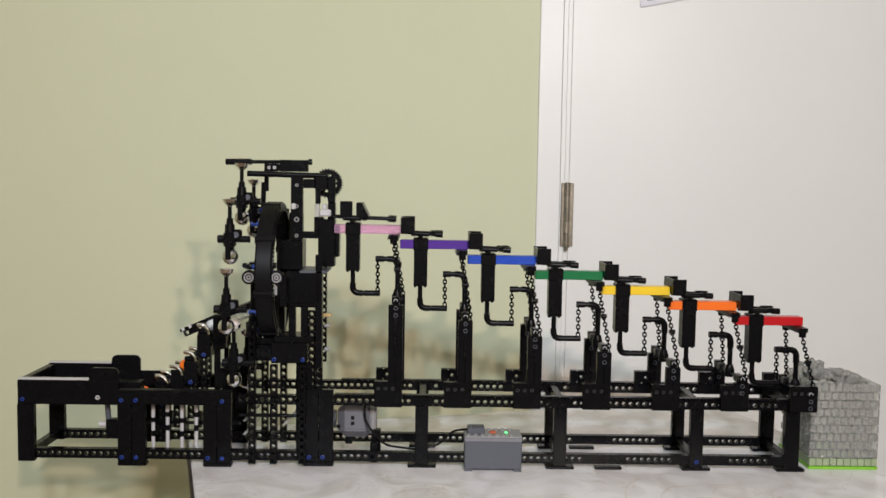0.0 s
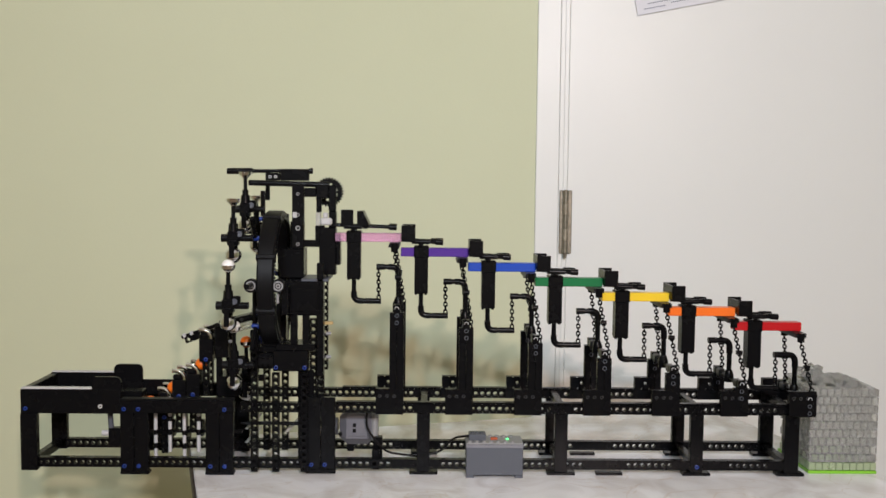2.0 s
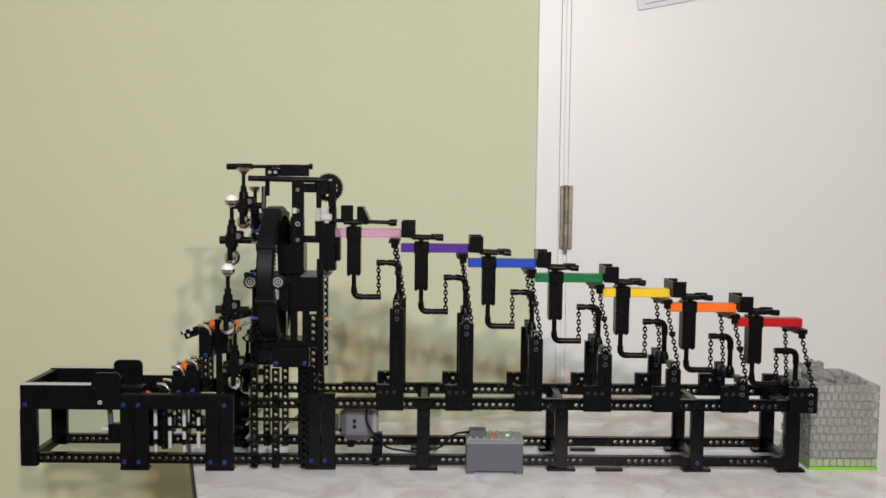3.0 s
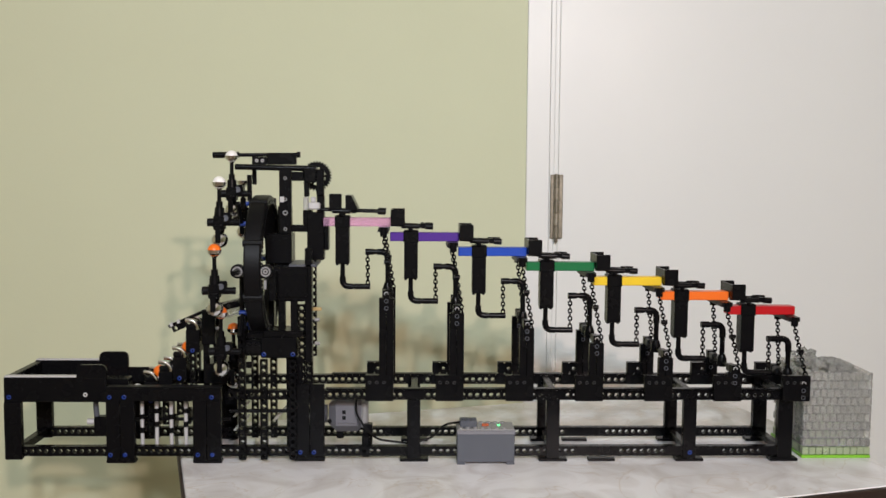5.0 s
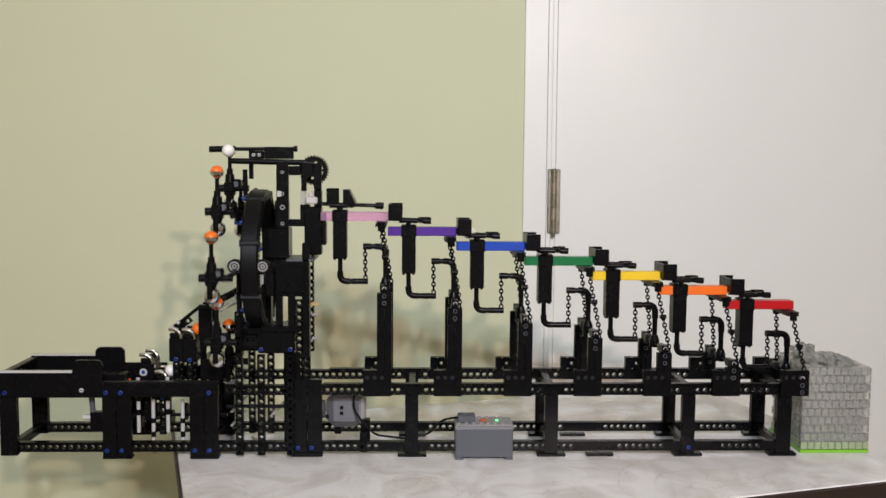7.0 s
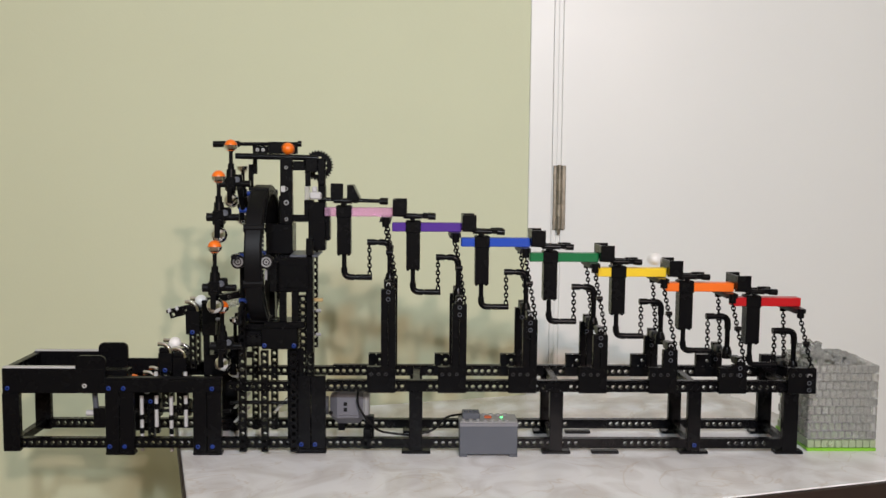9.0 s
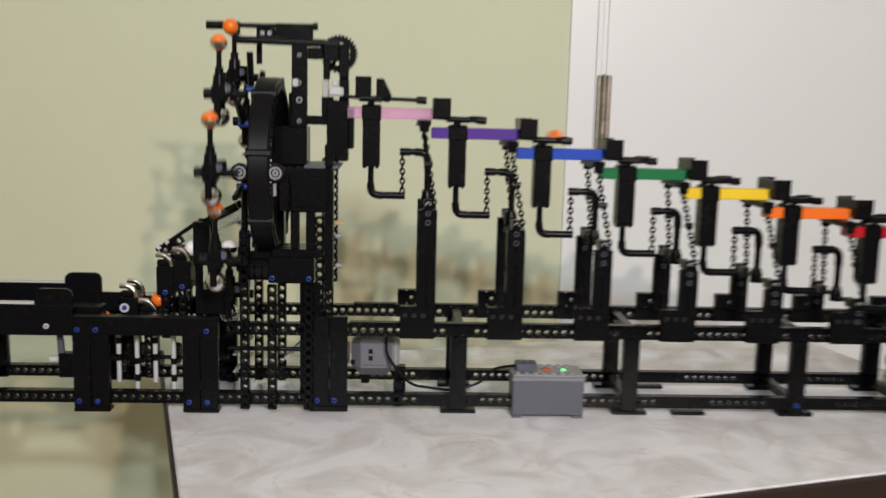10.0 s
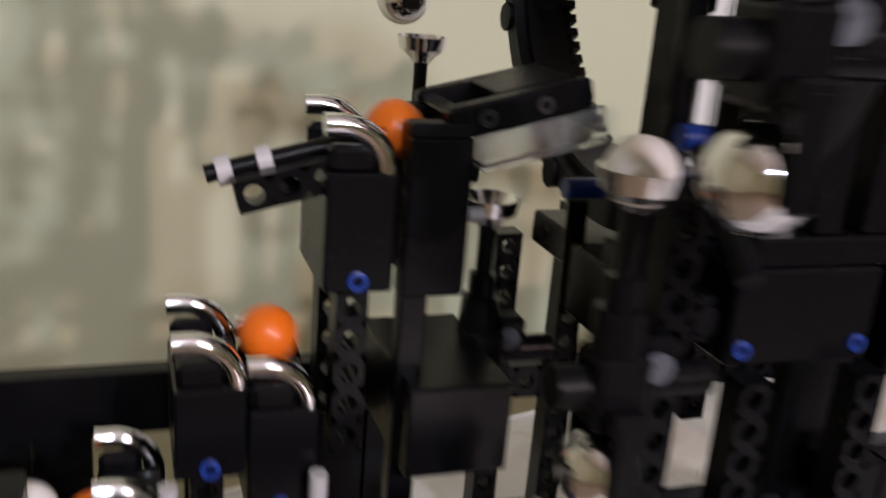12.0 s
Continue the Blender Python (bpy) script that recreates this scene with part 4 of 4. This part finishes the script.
part("foot", Shape(*MO).box(-9.2, -8.2, 4.2, 6.8, 2.1, 3.3, 0.1), BLACK, motor)
for z in (5.2, 6.0):
    part("mark", Shape(*MO).box(-8.3, -7.8, 2.97, 3.0, z, z + 0.55, 0.004), DARK, motor)
part("label_panel", Shape(*MO).box(-9.0, -6.6, 2.982, 3.0, 4.9, 7.0, 0.004), MOTORGREY, motor)
part("clamp", Shape(*MO).box(-5.3, -4.0, 2.6, 4.0, 1.6, 4.6, 0.1), BLACK, motor)
part("clamp_leg", Shape(*MO).box(-5.4, -4.3, 1.2, 2.2, 0.3, 3.2, 0.1), BLACK, motor)
cable = tagged(part("cable", Shape(0, 0, 0).sweep(bent([(-6.2, 2.2, 8.6), (-6.3, 2.0, 6.4), (-4.9, 1.6, 4.3), (-3.2, 2.0, 2.6), (1.5, 3.0, 1.7), (4.5, 3.5, 2.4), (6.3, 2.0, 4.8), (8.4, 0.6, 5.5)], 0.9), 0.16, 8), DARK, None, "", at(0, 0, 0)), "thin black cable from the motor to the battery box", "cable")

# ---- clear brick-built bin ----
binbox = thing("brick_bin", at(62, 5, 0), "bin of clear plastic bricks on a lime green plate", "bin")
NO = (62, 5, 0)
part("base_plate", Shape(*NO).box(57.6, 67.6, 1.4, 13.4, 0.0, 0.42, 0.05), LIME, binbox, "lime green base plate")
BH = 1.2
rows = 10
for r in range(rows):
    z = 0.42 + r * BH
    # lowest course: clear bricks coloured with the base plate's green reflection
    m = LIME_REFLECTION if r < 1 else BRICK_CLEAR
    for k in range(11):
        a0, a1 = max(57.7, 57.7 + k - 0.5 * (r % 2)), min(67.6, 58.7 + k - 0.5 * (r % 2))
        if a1 - a0 > 0.3:
            part("brick", Shape(*NO).box(a0 + 0.03, a1 - 0.03, 1.5, 2.46, z + 0.05, z + BH - 0.05, 0.08), m, binbox)
    for k in range(5):
        b = 2.5 + k * 2 + (0 if r % 2 else 0.5)
        for x in (57.7, 66.6):
            part("brick", Shape(*NO).box(x + 0.02, x + 0.96, b + 0.03, min(b + 1.97, 13.3), z + 0.05, z + BH - 0.05, 0.08), m, binbox)
    part("brick", Shape(*NO).box(58.7, 66.5, 12.4, 13.3, z + 0.05, z + BH - 0.05, 0.08), m, binbox)
# heap of clear elements in the bin
rng = random.Random(4)
for k in range(46):
    x, y = rng.uniform(59.2, 66.0), rng.uniform(3.2, 11.5)
    z = 11.6 + 2.1 * (1 - abs(x - 61.0) / 6) + rng.uniform(-0.8, 0.2)
    s = Shape()
    s.box(-0.9, 0.9, -0.5, 0.5, -0.45, 0.45, 0.06)
    ob = part("loose_brick", s, BRICK_CLEAR, binbox)
    ob.matrix_basis = pose((x - NO[0]) * U, (y - NO[1]) * U, (z - NO[2]) * U, rng.uniform(0, 90), rng.uniform(0, 90), rng.uniform(0, 180))

# ---- balls ----
BR = 0.87
ball_meshes = {}


def ball(mat, label):
    key = mat.name
    if key not in ball_meshes:
        s = Shape()
        n = 14
        s.lathe((0, 0, 0), (0, 0, 1), [(-BR * math.cos(math.pi * k / n), BR * math.sin(math.pi * k / n)) for k in range(n + 1)], 24)
        ball_meshes[key] = s.mesh("ball")
        ball_meshes[key].materials.append(mat)
    return tagged(new("ball", ball_meshes[key]), label, "ball", "small balls")


# ---- what moves ----
CYCLE, FIRST, MOVE = 1.465, 1.55, 0.52


def turned(t):
    """Steps of 45 degrees that the wheel has made at t, step k done at FIRST + k * CYCLE."""
    u = (t - FIRST) / CYCLE
    k = math.floor(u)
    f = (u - k) * CYCLE
    go = (f - (CYCLE - MOVE)) / MOVE
    slow = 0.12 * min(1.0, f / 0.5)
    if go <= 0:
        return k + slow - 0.12
    return k + 0.88 * (go * go * (3 - 2 * go))


def orbit(a):
    """Pivot of a carrier, for an angle in steps above the front."""
    r = math.radians(45 * a)
    return Vector((CX, WC.y - ARM_R * math.cos(r), WC.z - 2.3 + ARM_R * math.sin(r)))


def swing(t):
    return 1.85 * math.cos(2 * math.pi * (t - 2.5) / 1.46)


TOP = 5.3


def on_step(k, t):
    x, z, way = STEPS[k]
    return Vector((x + 1.85, 4.75, z - 0.1 + way * swing(t)))


def queue(x):
    """A ball waiting on the feed ramp or on the tray floor."""
    floor_z = 7.85 + (-36.5 - x) * 0.27 if x > -40.5 else 8.95 + (-40.5 - x) * 0.043
    return Vector((x, 4.75 if x > -41 else 4.1 - 1.6 * abs(math.sin(x)), floor_z + BR + 0.05))


def ball_place(n, t):
    """Ball n rests at the front of the wheel when step n is done."""
    s = turned(t) - n
    if (t - 0.31 - FIRST) / CYCLE - n < -2.0:
        # on the step lift: half a cycle on each step
        c = (t - 0.31 - FIRST) / CYCLE - n
        q = (-2.0 - c) * 2
        k = 3 - math.floor(q)
        if k < 0:
            m = max(0.0, q - 4)
            return queue(-36.3 - 0.88 * m)
        a = on_step(min(k, 3), t)
        f = q - math.floor(q)
        nxt = on_step(k + 1, t) if k < 3 else Vector((-24.5, 6.0, 18.0))
        e = max(0.0, 1 - f / (0.3 if k < 3 else 0.2))
        return a.lerp(nxt, e * e * (3 - 2 * e)) if e > 0 else a
    if s <= 2.05:
        p = orbit(s)
        return p + Vector((0, 0, TOP))
    # delivery rail, then down over the bars
    d = t - (FIRST + (n + 3) * CYCLE - 0.33)
    start, end = orbit(2.0) + Vector((0, 0, TOP)), Vector((-11.4, 6.0, 42.0))
    if d < 0.74:
        return start.lerp(end, max(0.0, d) / 0.74)
    d -= 0.74
    if d < 0.105:
        return end.lerp(Vector((-10.4, 5, 34.9)), d / 0.105)
    d -= 0.105
    if d < ROLL[-1][0]:
        b = float(np.interp(d, [p[0] for p in ROLL], [p[1] for p in ROLL]))
        i = min(6, int(b))
        f = b - i
        x0, z0 = -11.3 + 9.74 * i, 33.45 - 2.075 * i
        return Vector((x0 + 9.74 * f, 5, z0 + 1.9 - 2.075 * max(0.0, (f - 0.85) / 0.15)))
    d -= ROLL[-1][0]
    f = min(1.0, d / 0.3)
    return Vector((58.8, 5, 20.5)).lerp(Vector((60.2 + (n % 4) * 1.75, 4.6 + (n % 3) * 2.2, 11.0 - 3.0 * (n % 2))), f)


# seconds after the drop, bars rolled over
ROLL = [(0, 0.1), (0.12, 0.55), (0.62, 2.49), (0.885, 3.86), (1.285, 5.95), (1.485, 7.0)]
COLOURS = {0: 1, 1: 1, 7: 1, 8: 1, 12: 1}


def motions():
    times = [round(0.1 * k, 1) for k in range(121)]
    to = Vector(TO)
    walk(wheel, [(t, Matrix.Translation((WC - to) * U) @ Matrix.Rotation(radians(45 * turned(t)), 4, "X")) for t in times])
    for k, c in enumerate(carriers):
        walk(c, [(t, Matrix.Translation((orbit(turned(t) + k) - to) * U)) for t in times])
    for ob, rest, way in step_parts:
        walk(ob, [(t, Matrix.Translation((rest + Vector((0, 0, way * swing(t)))) * U)) for t in times])
    def tilt(t):
        f = ((t - FIRST) / CYCLE) % 1.0 * CYCLE - (CYCLE - MOVE)
        return -14 - 14 * max(0.0, math.sin(math.pi * (f + 0.1) / (MOVE + 0.1))) if f > -0.1 else -14.0

    walk(slide, [(t, Matrix.Translation((SLIDE - Vector(LO)) * U) @ Matrix.Rotation(radians(tilt(t)), 4, "Y")) for t in times])
    walk(lever, [(t, Matrix.Translation((PIVOT - Vector(LO)) * U) @ Matrix.Rotation(radians(-27 - 13 * swing(t) / 1.85), 4, "Y")) for t in times])
    for n in range(0, 13):
        white = COLOURS.get(n)
        b = ball(BALL_WHITE if white else BALL_ORANGE, ("white" if white else "orange") + " plastic ball carried by the machine")
        walk(b, [(t, Matrix.Translation(at(*ball_place(n, t)))) for t in times])


motions()
